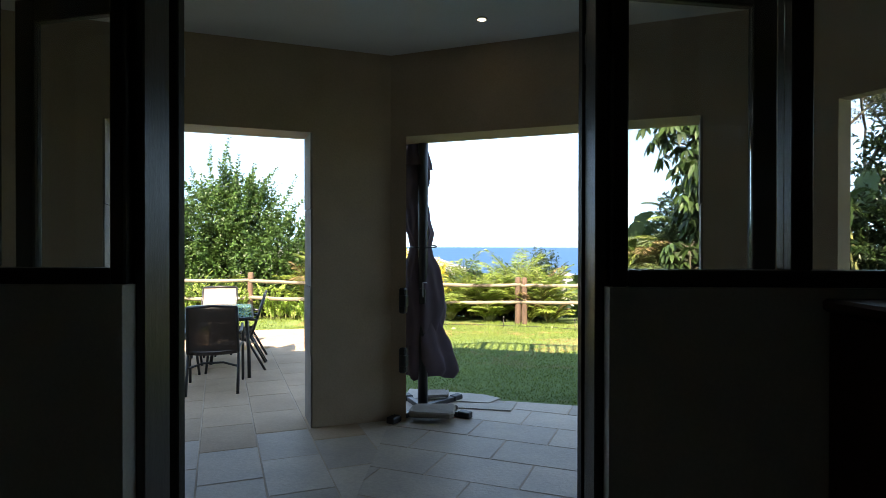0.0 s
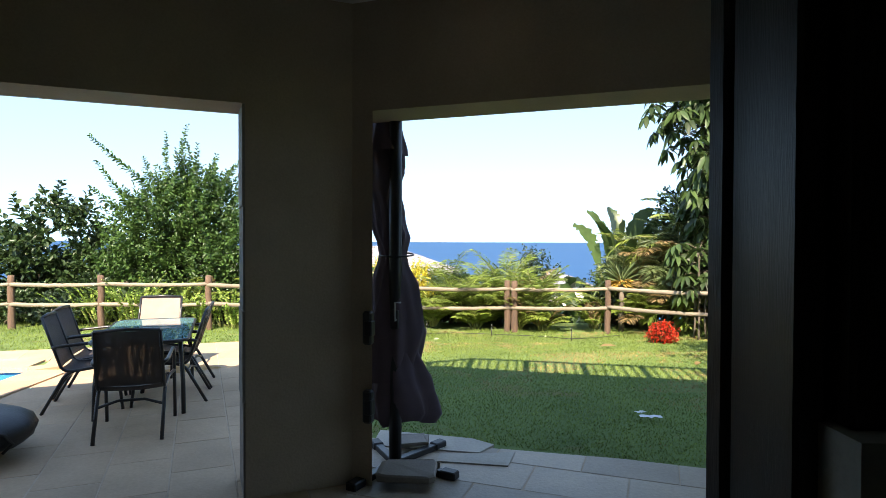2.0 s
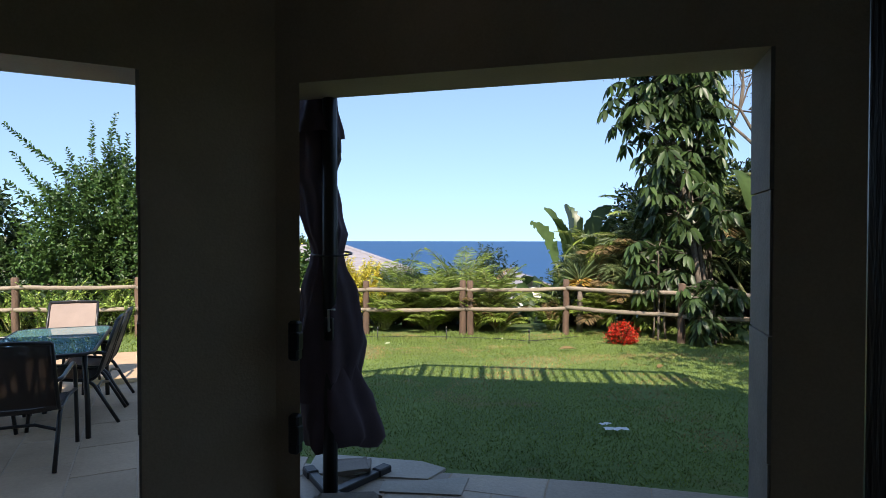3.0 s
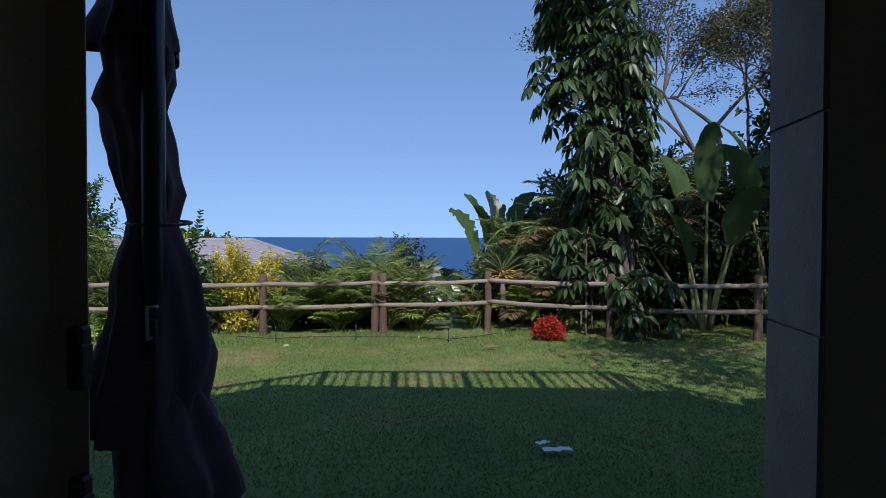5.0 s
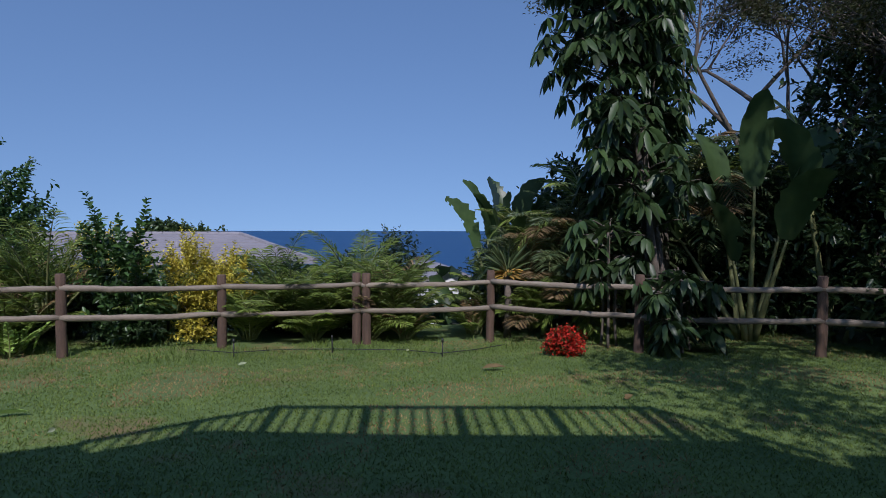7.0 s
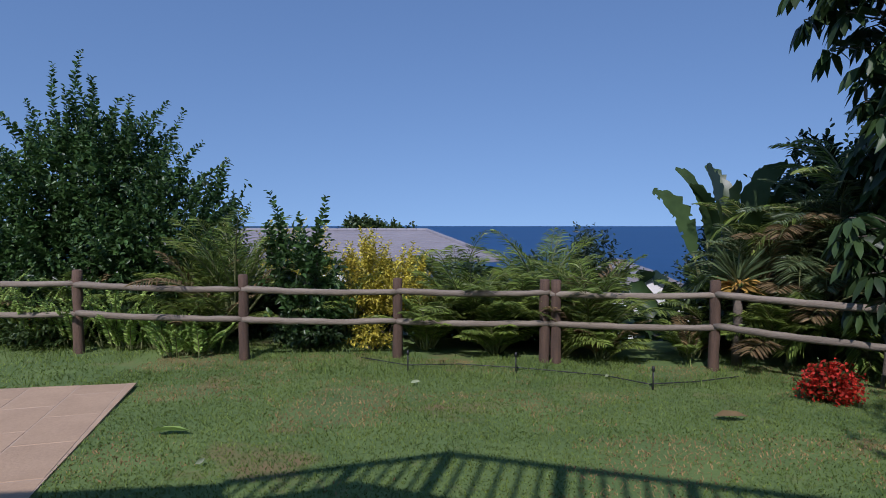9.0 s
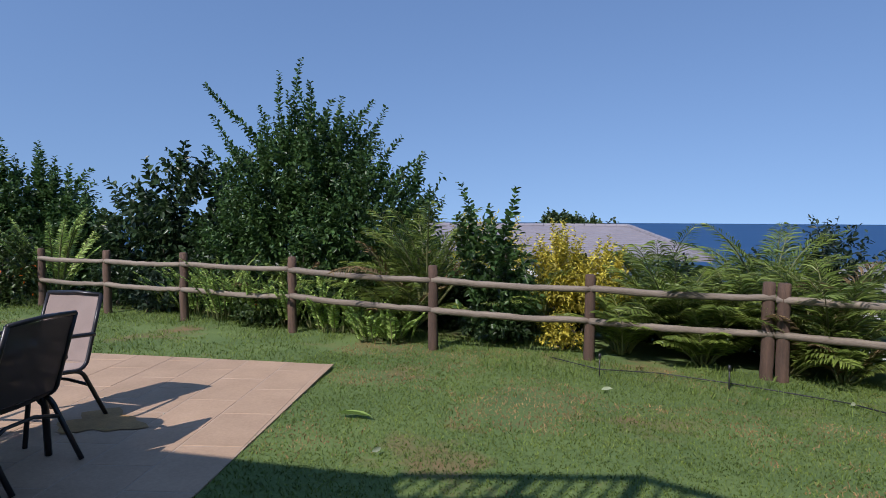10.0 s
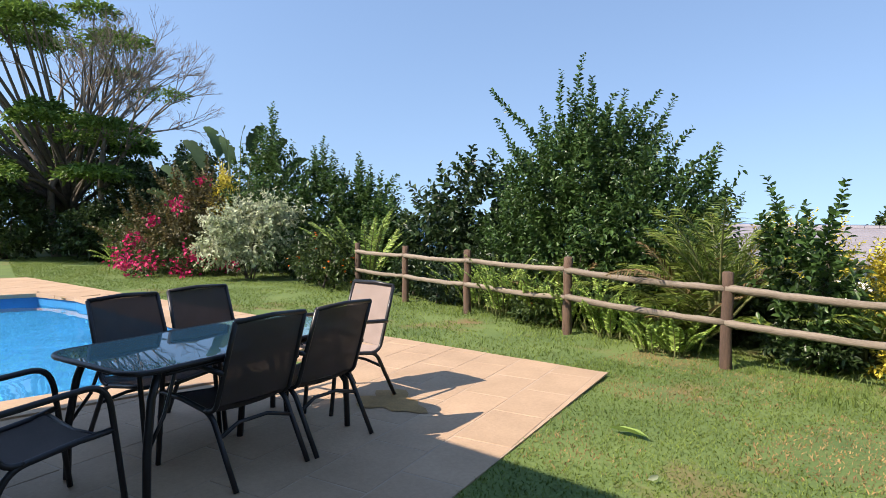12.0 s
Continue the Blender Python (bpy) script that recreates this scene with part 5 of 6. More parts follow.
shrub("golden_shrub", -0.95, 12.95, "small golden-yellow shrub at the fence's foot", "shrub", 0.3, 0.22, 0.42, 90, 10, 0.055, 0.028, L_YELLOW, 15, 0.05, 0.18, 0.5, (), 5, group="golden shrubs")
shoot_shrub("golden_shrub", -2.7, 14.6, "bright golden-yellow feathery shrub", "shrub", [(0, 0, 1.1, 0.75, 0.5, 0.55), (0.1, 0, 0.6, 0.7, 0.5, 0.5)], 240, 12, 0.07, 0.026, L_YELLOW, 16, (), 24, (0.25, 0.45), 1.0, 0.3, 6, "golden shrubs")
shrub("purple_shrub", 0.3, 13.9, "small dark shrub among the palms", "shrub", 0.3, 0.3, 1.15, 70, 10, 0.09, 0.05, L_BLUE, 17, 0.3, 0.25, 0.8, (), 5)
PALMS = [(-3.3, 13.0, 1.1, 18, 0.2, 2), (-2.75, 12.85, 1.45, 18, 0.4, 2), (-3.0, 12.7, 0.8, 16, 0.05, 3), (0.35, 13.3, 1.35, 24, 0.15, 0), (-0.2, 13.05, 1.0, 18, 0.05, 0), (1.0, 13.35, 1.25, 22, 0.2, 0),
         (0.7, 13.05, 0.9, 18, 0.03, 0), (1.9, 13.2, 1.4, 24, 0.2, 2), (1.5, 13.0, 0.95, 16, 0.02, 2), (1.4, 14.4, 1.75, 20, 0.4, 0), (2.0, 12.85, 0.8, 14, 0.02, 4),
         (-5.0, 12.75, 0.9, 12, 0.1, 3), (-1.4, 13.4, 1.1, 14, 0.1, 0), (0.1, 14.2, 1.6, 18, 0.3, 0), (3.05, 12.9, 0.7, 12, 0.05, 3), (3.6, 13.5, 1.2, 16, 0.2, 1)]
for i, (px, py, ln, k, ht, dry) in enumerate(PALMS):
    if px > -1.5:
        ln, k = ln * 0.8, int(k * 1.35)
    fronds("areca_palm", px, py, "clumping palm with arching yellow-green fronds behind the fence", "palm", k, ln * 1.12, (3, 50), 0.4 * min(1.15, ln), 0.0175, L_PALM, 30 + i, ht, 34, "palms behind the fence", dry=dry, arch=0.5)
FERNS = [(-6.1, 12.45, 0.85), (-5.8, 12.35, 0.95), (-5.55, 12.5, 0.9), (-5.2, 12.35, 0.8), (-4.9, 12.5, 0.85), (-4.6, 12.4, 0.75), (-4.05, 12.4, 0.8), (-3.8, 12.3, 0.7), (-3.5, 12.4, 0.65), (-3.05, 12.1, 0.5),
         (-2.8, 12.2, 0.45), (-6.6, 12.5, 0.85), (-7.1, 12.55, 0.7)]
for i, (px, py, ln) in enumerate(FERNS):
    fronds("fern", px, py - 0.08, "upright bright-green sword fern at the fence", "fern", 15, ln * 1.1, (2, 30), 0.09, 0.03, L_FERN, 60 + i, 0.0, 34, "ferns along the fence", arch=0.4, spread=0.2)
shrub("low_shrub", -5.0, 12.15, "low leafy shrub with orange flowers under the rail", "shrub", 0.45, 0.3, 0.5, 120, 10, 0.08, 0.04, L_MID, 81, 0.02, 0.2, 0.5, (), 5, flowers=(L_ORANGE, 30, 0.04, 3), group="low border shrubs")
shrub("low_shrub", -7.4, 12.4, "low dark leafy shrub under the rail", "shrub", 0.6, 0.35, 0.6, 130, 10, 0.1, 0.055, L_BLUE, 82, 0.02, 0.2, 0.5, (), 5, group="low border shrubs")
shrub("low_shrub", -8.6, 12.5, "low dark leafy shrub under the rail", "shrub", 0.8, 0.4, 0.8, 170, 10, 0.1, 0.055, L_DARK, 83, 0.02, 0.2, 0.5, (), 5, group="low border shrubs")
shrub("low_shrub", -1.7, 12.75, "low dark leafy shrub under the rail", "shrub", 0.5, 0.25, 0.55, 110, 10, 0.09, 0.04, L_DARK, 84, 0.02, 0.2, 0.5, (), 5, group="low border shrubs")
for i, (sx, sy, sr, sh) in enumerate(((2.15, 15.2, 0.6, 1.9), (4.3, 15.6, 0.9, 2.0), (4.0, 13.3, 0.5, 1.1), (1.4, 15.8, 0.8, 1.6), (4.6, 14.6, 0.9, 1.6))):
    shrub("bay_shrub", sx, sy, "blue-green leafy shrub on the slope", "shrub", sr, sr * 0.8, sh, 230, 11, 0.11, 0.045, L_BLUE, 90 + i, 0.1, 0.35, 0.6, (), 7, 0.3, 0.5, group="shrubs on the slope")
for i, (ux, uy, ur, uh) in enumerate(((-2.9, 13.5, 0.8, 0.85), (-3.6, 13.9, 0.9, 1.0), (-2.2, 14.0, 0.9, 0.9), (-1.2, 14.2, 0.8, 0.75), (0.0, 14.5, 0.9, 0.85), (1.0, 14.5, 0.8, 0.85), (1.75, 14.0, 0.5, 0.8), (3.7, 13.6, 0.5, 0.9), (-5.6, 12.75, 0.9, 0.8), (-4.2, 12.85, 0.8, 0.75), (-7.0, 12.9, 0.9, 0.9))):
    shrub("undergrowth_shrub", ux, uy, "dense dark undergrowth behind the palms", "shrub", ur, 0.45, uh, 230, 10, 0.13, 0.06, L_DARK, 400 + i, 0.02, 0.3, 0.5, (), 6, 0.3, 0.4, group="undergrowth")
rosette = thing("spiky_rosette", pose(3.5, 12.62, ground_z(3.5, 12.62)), "grey-green spiky rosette over yellow-striped lower leaves on a trunk", "plant")
g = Geo()
g.tube([(0, 0, 0), (0.01, 0, 0.5), (0, 0.01, 0.92)], [0.06, 0.05, 0.055], 9)
part("stem", g, M_BARK, rosette, "", True)
rngb = np.random.default_rng(7)
for nm, k, z0, z1, rise, ln, wd, m, txt in (("crown", 70, 0.95, 1.1, 1.25, 0.42, 0.03, L_GREYPALM, "grey-green pointed leaves"), ("lower_crown", 46, 0.84, 1.02, 0.25, 0.24, 0.04, L_SPIKE, "yellow and orange banded leaves")):
    tz, az = rngb.random(k), rngb.random(k) * 6.28
    at = np.stack([0.05 * np.cos(az), 0.05 * np.sin(az), z0 + (z1 - z0) * tz], 1)
    way = np.stack([np.cos(az), np.sin(az), rise * (0.3 + tz)], 1)
    part(nm, leaves_mesh(nm, at, way, ln * (0.8 + 0.4 * rngb.random(k)), wd, m, rngb, 0.3 if rise < 1 else 0.1), m, rosette, txt)
paddle_plant("wild_banana", 3.75, 13.75, "wild banana with torn upright paddle leaves", [(100, 3, 1.5, 1.1, 0.36), (190, 7, 1.45, 1.1, 0.36), (350, 7, 1.5, 1.1, 0.36), (185, 15, 1.3, 1.05, 0.34), (0, 14, 1.35, 1.05, 0.34), (270, 4, 1.2, 1.1, 0.36),
             (280, 14, 1.05, 1.0, 0.34), (240, 12, 1.1, 1.0, 0.34), (10, 21, 1.2, 0.95, 0.32)], 5, group="wild bananas", cut=0.8, turn=1.35)
for i, (px, py, ln, ht) in enumerate(((4.5, 13.3, 1.5, 1.35), (5.0, 13.0, 1.7, 1.75), (5.4, 12.9, 1.4, 1.3), (4.15, 12.95, 0.95, 0.55), (5.9, 13.3, 1.6, 2.0), (4.55, 12.4, 0.85, 0.5), (6.7, 12.9, 1.5, 2.6), (7.3, 12.5, 1.4, 2.3), (6.3, 12.3, 1.2, 1.7))):
    fronds("shade_palm", px, py, "tall palm with drooping grey-green fronds", "palm", 15, ln, (15, 85), 0.4, 0.02, L_PALM if i % 2 else L_GREYPALM, 130 + i, ht, 34, "palms under the tall tree", 1, arch=0.75, dry=2)
umbrella_tree("umbrella_tree", 5.5, 11.75, "tall umbrella tree with hanging glossy leaf fans", 5.9, 400, 1.05, 1.7, 140, 0.23, (-1.15, 0.0), "umbrella trees")
umbrella_tree("umbrella_tree", 5.75, 12.2, "slim umbrella tree with hanging glossy leaf fans", 5.2, 120, 0.62, 2.0, 141, 0.26, (-0.2, 0.1), "umbrella trees")
umbrella_tree("young_umbrella_tree", 5.2, 10.85, "young umbrella tree leaning through the fence rails", 1.05, 46, 0.55, 0.2, 142, 0.22, (-0.1, -0.1), "umbrella trees")
umbrella_tree("young_umbrella_tree", 4.55, 11.5, "young umbrella tree behind the fence rails", 1.7, 50, 0.6, 0.8, 143, 0.22, (0, 0), "umbrella trees")
paddle_plant("giant_strelitzia", 6.55, 11.4, "giant strelitzia with broad shaded paddle leaves", [(200, 16, 1.15, 1.0, 0.55), (340, 12, 1.6, 1.3, 0.5), (100, 10, 1.9, 1.3, 0.5), (270, 22, 1.5, 1.1, 0.5), (30, 25, 1.4, 1.1, 0.5), (150, 30, 1.6, 1.2, 0.5),
             (240, 6, 2.1, 1.3, 0.5)], 6, group="wild bananas", cut=0.3)
paddle_plant("giant_strelitzia", 7.6, 11.0, "giant strelitzia with broad shaded paddle leaves", [(180, 12, 1.9, 1.3, 0.5), (60, 15, 2.1, 1.3, 0.5), (280, 20, 1.6, 1.2, 0.5), (130, 8, 2.3, 1.3, 0.5)], 7, group="wild bananas", cut=0.5)
for i, (sx, sy, sr, sh) in enumerate(((7.2, 12.6, 1.2, 2.9), (8.6, 10.9, 1.4, 3.4), (9.6, 9.2, 1.5, 3.2), (6.4, 13.6, 1.2, 2.9), (8.0, 9.9, 0.8, 1.3), (10.2, 7.2, 1.4, 3.2), (9.4, 12.4, 1.6, 5.0), (7.6, 14.2, 1.6, 3.5), (10.6, 11.6, 2.0, 5.0), (5.6, 14.6, 1.5, 2.9), (7.4, 11.9, 0.9, 2.2), (10.9, 9.6, 1.8, 4.6))):
    shrub("shade_tree", sx, sy, "dense dark tree shading the garden corner", "tree", sr, sr * 0.8, sh, 640, 11, 0.17, 0.07, L_DARK, 350 + i, 0.02, 0.45, 0.3, (), 9, 0.35, 0.45, group="dark corner trees")
for tx, ty, th, seed in ((8.2, 12.7, 7.2, 160), (9.4, 10.9, 6.8, 164), (8.6, 13.6, 8.0, 166)):
    branch_tree("thorn_tree", tx, ty, "fine-twigged sparse tree reaching over the corner", th, seed, 0.85, 6, 20000, L_OLIVE, 0.11, (-0.05, -0.05), 0.065, 0.0, 0.13)
branch_tree("thorn_tree", 8.3, 3.0, "fine-twigged sparse tree shading the lawn beside the house", 9.0, 161, 0.8, 6, 11000, L_CANOPY, 0.1, (-0.2, 0.1), 0.12)
paddle_plant("wild_banana", 4.1, 14.2, "wild banana with torn upright paddle leaves", [(120, 6, 1.6, 1.1, 0.3), (220, 18, 1.5, 1.0, 0.3), (10, 12, 1.7, 1.1, 0.3), (290, 15, 1.5, 1.0, 0.3)], 8, group="wild bananas", cut=0.8)
# scarlet bush on the lawn
shrub("scarlet_bush", 3.76, 11.15, "small round bush covered in scarlet flowers", "shrub", 0.21, 0.19, 0.34, 150, 9, 0.05, 0.028, L_MID, 170, 0.08, 0.1, 0.5, (), 6, flowers=(L_RED, 1500, 0.034, 60))
for i, (px, py, ln, ht) in enumerate(((3.9, 13.05, 1.1, 0.9), (4.25, 13.5, 1.3, 1.25), (4.5, 12.75, 1.0, 0.9), (3.95, 12.6, 0.7, 0.25), (4.75, 13.0, 1.2, 1.5))):
    fronds("shade_palm", px, py, "tall palm with drooping grey-green fronds", "palm", 18, ln, (6, 62), 0.36, 0.018, L_PALM if i % 2 else L_GREYPALM, 300 + i, ht, 32, "palms under the tall tree", 1, arch=0.6, dry=2)
shrub("border_shrub", -16.8, 12.8, "tall dark shrub filling the border", "shrub", 1.1, 0.9, 3.2, 500, 12, 0.13, 0.06, L_BIG, 196, 0.02, 0.4, 0.6, (), 8, 0.4, group="tall border shrubs")
# pool-end border
shoot_shrub("bougainvillea", -16.4, 10.2, "sprawling bougainvillea with magenta blooms and reddish leaves", "shrub", [(0.2, 0, 1.5, 1.0, 0.9, 0.9), (-0.4, -0.7, 0.9, 1.1, 0.9, 0.8), (0.9, 0.4, 1.7, 0.8, 0.7, 0.8), (0.6, -0.5, 0.6, 1.1, 0.8, 0.6)], 620, 11, 0.1, 0.055, L_RUST, 180,
            (), 45, (0.4, 0.9), 0.6, 0.45, 9, "", (L_PINK, [(1.2, -0.4, 1.75, 0.7), (0.9, 0.3, 2.4, 0.6), (0.9, -0.9, 1.35, 0.5), (0.8, -1.3, 0.9, 0.7), (0.6, -1.5, 0.5, 0.9)], 60, 0.1))
shoot_shrub("bougainvillea", -15.0, 9.9, "low bougainvillea spilling magenta blooms on the lawn", "shrub", [(0.0, -0.7, 0.3, 0.8, 0.7, 0.35), (0.3, 0.3, 0.4, 0.7, 0.7, 0.45), (0.1, 0.9, 0.35, 0.6, 0.6, 0.4)], 200, 10, 0.1, 0.06, L_MID, 181,
            (), 14, (0.3, 0.5), 0.4, 0.35, 6, "", (L_PINK, [(0.4, -0.9, 0.35, 1.0), (0.6, -0.2, 0.25, 1.1), (0.5, 0.4, 0.5, 1.0), (0.6, 0.1, 0.6, 0.7), (0.6, 0.9, 0.25, 0.9), (0.2, -1.3, 0.3, 0.8)], 90, 0.09))
shoot_shrub("variegated_shrub", -13.2, 10.9, "drooping shrub with cream-edged leaves", "shrub", [(0.0, -0.2, 1.25, 0.65, 0.7, 0.6), (0.3, 0.5, 1.5, 0.6, 0.6, 0.5), (0.2, -0.7, 0.9, 0.5, 0.5, 0.55), (0.4, 0.2, 0.8, 0.6, 0.7, 0.45)], 520, 12, 0.11, 0.05, L_WHITE, 182,
            (), 34, (0.3, 0.6), -0.15, 0.4, 8)
for i, (sx, sy, sr, sh, tufts) in enumerate(((-14.9, 12.2, 1.6, 3.55, ((0.55, 4.5), (-0.5, 3.8), (0.15, 3.9), (0.95, 3.75))), (-13.5, 13.2, 1.3, 2.8, ((0.1, 3.6), (0.6, 3.2), (-0.5, 3.4))),
                                             (-12.5, 13.7, 1.1, 2.3, ((0.05, 3.15), (0.6, 2.8))), (-11.5, 13.7, 0.8, 1.7, ((0.1, 2.6), (0.55, 2.2))))):
    plumes = [(tx * 0.8 + dx * 0.3, -0.2, sh * 0.75, tx + dx, -0.2 - dx, tz - abs(dx) * 1.2) for tx, tz in tufts for dx in (-0.16, 0.0, 0.16)]
    shoot_shrub("border_shrub", sx, sy, "tall dark shrub with upright leafy plumes", "shrub", [(0, 0, sh * 0.55, sr, sr * 0.8, sh * 0.45), (0.3, 0, sh * 0.3, sr, sr * 0.8, sh * 0.3)], 620, 12, 0.14, 0.065, L_BIG, 193 + i,
                plumes, 22, (0.3, 0.6), 0.9, 0.4, 7, "tall border shrubs")
paddle_plant("wild_banana", -16.0, 11.6, "wild banana rising over the border shrubs", [(52, 6, 3.2, 0.95, 0.4), (232, 8, 3.2, 0.95, 0.4), (232, 18, 3.0, 0.95, 0.38), (232, 32, 2.7, 0.9, 0.34), (232, 44, 2.5, 0.85, 0.3), (52, 16, 3.0, 0.95, 0.4), (320, 10, 3.0, 0.95, 0.4),
             (60, 26, 2.8, 0.9, 0.36), (140, 6, 3.3, 0.95, 0.4), (225, 3, 2.9, 0.9, 0.36)], 9, group="wild bananas", turn=1.2)
shrub("golden_shrub", -15.3, 11.0, "golden-yellow shrub in the border", "shrub", 0.55, 0.4, 2.7, 130, 11, 0.09, 0.045, L_YELLOW, 199, 0.5, 0.3, 0.7, (), 5, group="golden shrubs")
fronds("tall_fern", -10.0, 12.3, "tall light-green fern clump at the fence's end", "fern", 18, 1.75, (4, 34), 0.18, 0.034, L_FERN, 200, 0.1, 36, arch=0.35, spread=0.3)
shrub("low_shrub", -10.6, 11.7, "bushy low shrub with orange flowers at the fence's end", "shrub", 1.0, 0.55, 1.25, 300, 11, 0.1, 0.05, L_MID, 201, 0.02, 0.3, 0.5, (), 7, flowers=(L_ORANGE, 40, 0.06, 5), group="low border shrubs")
shrub("low_shrub", -12.0, 11.9, "bushy dark low shrub in the border", "shrub", 0.9, 0.5, 1.2, 220, 11, 0.1, 0.05, L_DARK, 202, 0.02, 0.3, 0.5, (), 7, group="low border shrubs")
pad_tree("shade_canopy_tree", -24.6, 8.6, "large spreading tree with layered feathery green foliage", 210)
branch_tree("bare_tree", -22.6, 9.0, "grey tree with bare branching twigs", 8.6, 211, 0.62, 7, 0, None, 0.15, (0.06, 0.05))
branch_tree("bare_tree", -23.8, 7.9, "grey tree with bare branching twigs", 9.4, 213, 0.62, 7, 0, None, 0.16, (0.02, -0.05))
for i, (sx, sy, sr, sh) in enumerate(((-21.5, 8.9, 1.6, 1.9), (-19.3, 9.8, 1.2, 1.6), (-23.5, 6.5, 1.8, 2.6), (-18.2, 10.9, 1.1, 3.2), (-26.5, 9.5, 2.6, 4.6), (-21.0, 11.5, 1.8, 3.8), (-27.0, 5.0, 2.8, 4.6), (-23.0, 12.5, 2.2, 4.2), (-22.2, 10.2, 1.6, 3.6), (-20.4, 10.4, 1.3, 3.0), (-28.0, 7.6, 2.4, 4.6))):
    shrub("hedge_shrub", sx, sy, "dark leafy shrub under the large tree", "shrub", sr, sr * 0.8, sh, 460, 10, 0.19, 0.09, L_MID if i % 3 else L_DARK, 220 + i, 0.02, 0.4, 0.5, (), 7, group="shrubs under the tree")
fronds("spider_lily", -19.0, 9.0, "pale strap-leaved lily before the hedge", "plant", 18, 0.8, (10, 60), 0.07, 0.07, L_FERN, 230, 0.0, 26, arch=0.5)
# far headland trees and slope scrub
shoot_shrub("headland_trees", -11.0, 55.0, "dark wooded knoll beyond the neighbour's roof", "trees", [(-0.6, 0, 10.4, 2.3, 1.8, 1.8), (1.6, 0, 10.1, 2.0, 1.6, 1.5), (-2.6, 0, 10.0, 1.4, 1.2, 1.4), (3.4, 0, 9.8, 1.4, 1.2, 1.2)], 800, 8, 0.42, 0.26, L_MID, 240, (), 8, (0.2, 0.5), 0.5, 0.7, 8)
rng = np.random.default_rng(77)
k = 26000
px, py = rng.uniform(-30, 26, k), rng.uniform(14.5, 60, k)
pz = ground_zs(px, py) + rng.random(k) * 1.1
scrub = part("slope_scrub", leaves_mesh("slope_scrub", np.stack([px, py, pz], 1), unit(rng.normal(size=(k, 3)) + np.array([0, 0, 0.6])), 0.55, 0.3, L_DARK, rng), L_DARK)
tagged(scrub, "dense dark-green scrub covering the slope to the sea", "scrub", "", "stuff")

# ---- small things on the lawn ----
def fallen_leaf(x, y, size, turn, mat, label, seed):
    r = np.random.default_rng(seed)
    ob = part("fallen_leaf", leaves_mesh("fallen_leaf", np.array([[0, 0, 0.0]]), np.array([[1.0, 0, 0.06]]), size, size * 0.34, mat, r, 0.05), mat)
    ob.matrix_basis = pose(x, y, ground_z(x, y) + 0.035, 8, 0, turn)
    tagged(ob, label, "leaf", "fallen leaves")


fallen_leaf(-1.7, 9.36, 0.3, 10, L_FERN, "large yellow-green fallen leaf on the lawn", 1)
fallen_leaf(-0.1, 11.2, 0.12, 40, L_WHITE, "small pale fallen leaf on the lawn", 2)
fallen_leaf(-1.05, 8.85, 0.09, 80, L_WHITE, "small pale fallen leaf on the lawn", 3)
fallen_leaf(2.5, 10.3, 0.28, 5, L_DRY, "long dry fallen leaf on the lawn", 4)
fallen_leaf(1.9, 11.9, 0.1, 60, L_WHITE, "small pale fallen leaf on the lawn", 5)
fallen_leaf(3.4, 8.9, 0.14, 30, L_DRY, "small dry fallen leaf on the lawn", 6)
for lx, ly, w, l, t in ((1.98, 6.64, 0.1, 0.05, 20), (2.03, 6.5, 0.2, 0.07, -5)):
    g = Geo()
    for i in range(7):
        for j in range(4):
            g.v.append(((i / 6 - 0.5) * w, (j / 3 - 0.5) * l, 0.045 + 0.018 * noise.noise((i * 0.9 + lx, j * 0.8, 3))))
    g.f = [(i * 4 + j, i * 4 + 4 + j, i * 4 + 5 + j, i * 4 + 1 + j) for i in range(6) for j in range(3)]
    ob = part("paper_scrap", g, M_MARK, None, "", True)
    ob.matrix_basis = pose(lx, ly, 0, 0, 0, t)
    tagged(ob, "crumpled white paper scrap on the grass", "litter", "paper scraps")
# irrigation pipe along the border with small sprinkler risers
g = Geo()
pts = [(-0.9, 12.35), (-0.3, 12.1), (0.3, 12.3), (1.0, 12.25), (1.9, 12.0), (2.3, 11.6), (2.8, 11.75), (3.3, 12.0)]
pts = [Vector((a, b, ground_z(a, b) + 0.03)) for a, b in pts]
path = []
for a, b in zip(pts, pts[1:]):
    path += [a.lerp(b, t) for t in (0, 0.33, 0.66)]
g.tube(path + [pts[-1]], 0.007, 6)
tagged(part("irrigation_pipe", g, M_PIPE, None, "", True), "thin black irrigation pipe lying on the lawn's edge", "pipe")
for x, y in ((-0.25, 11.9), (0.95, 12.1), (2.3, 11.45)):
    s = thing("sprinkler", pose(x, y, ground_z(x, y)), "small black sprinkler riser on a stake", "sprinkler", "sprinklers")
    g = Geo()
    g.tube([(0, 0, -0.05), (0, 0, 0.2)], 0.008, 6)
    part("stake", g, M_PIPE, s, "", True)
    g = Geo()
    g.tube([(0, 0, 0.19), (0, 0, 0.24)], [0.018, 0.012], 8)
    part("nozzle", g, M_PIPE, s, "", True)

# ---- paving ----
def clip(poly, region):
    """The part of a convex polygon inside a convex, counter-clockwise region."""
    for (x0, y0), (x1, y1) in zip(region, region[1:] + region[:1]):
        out = []
        for a, b in zip(poly, poly[1:] + poly[:1]):
            da = (x1 - x0) * (a[1] - y0) - (y1 - y0) * (a[0] - x0)
            db = (x1 - x0) * (b[1] - y0) - (y1 - y0) * (b[0] - x0)
            if da >= 0:
                out.append(a)
            if (da >= 0) != (db >= 0):
                t = da / (da - db)
                out.append((a[0] + (b[0] - a[0]) * t, a[1] + (b[1] - a[1]) * t))
        poly = out
        if len(poly) < 3:
            return []
    return poly


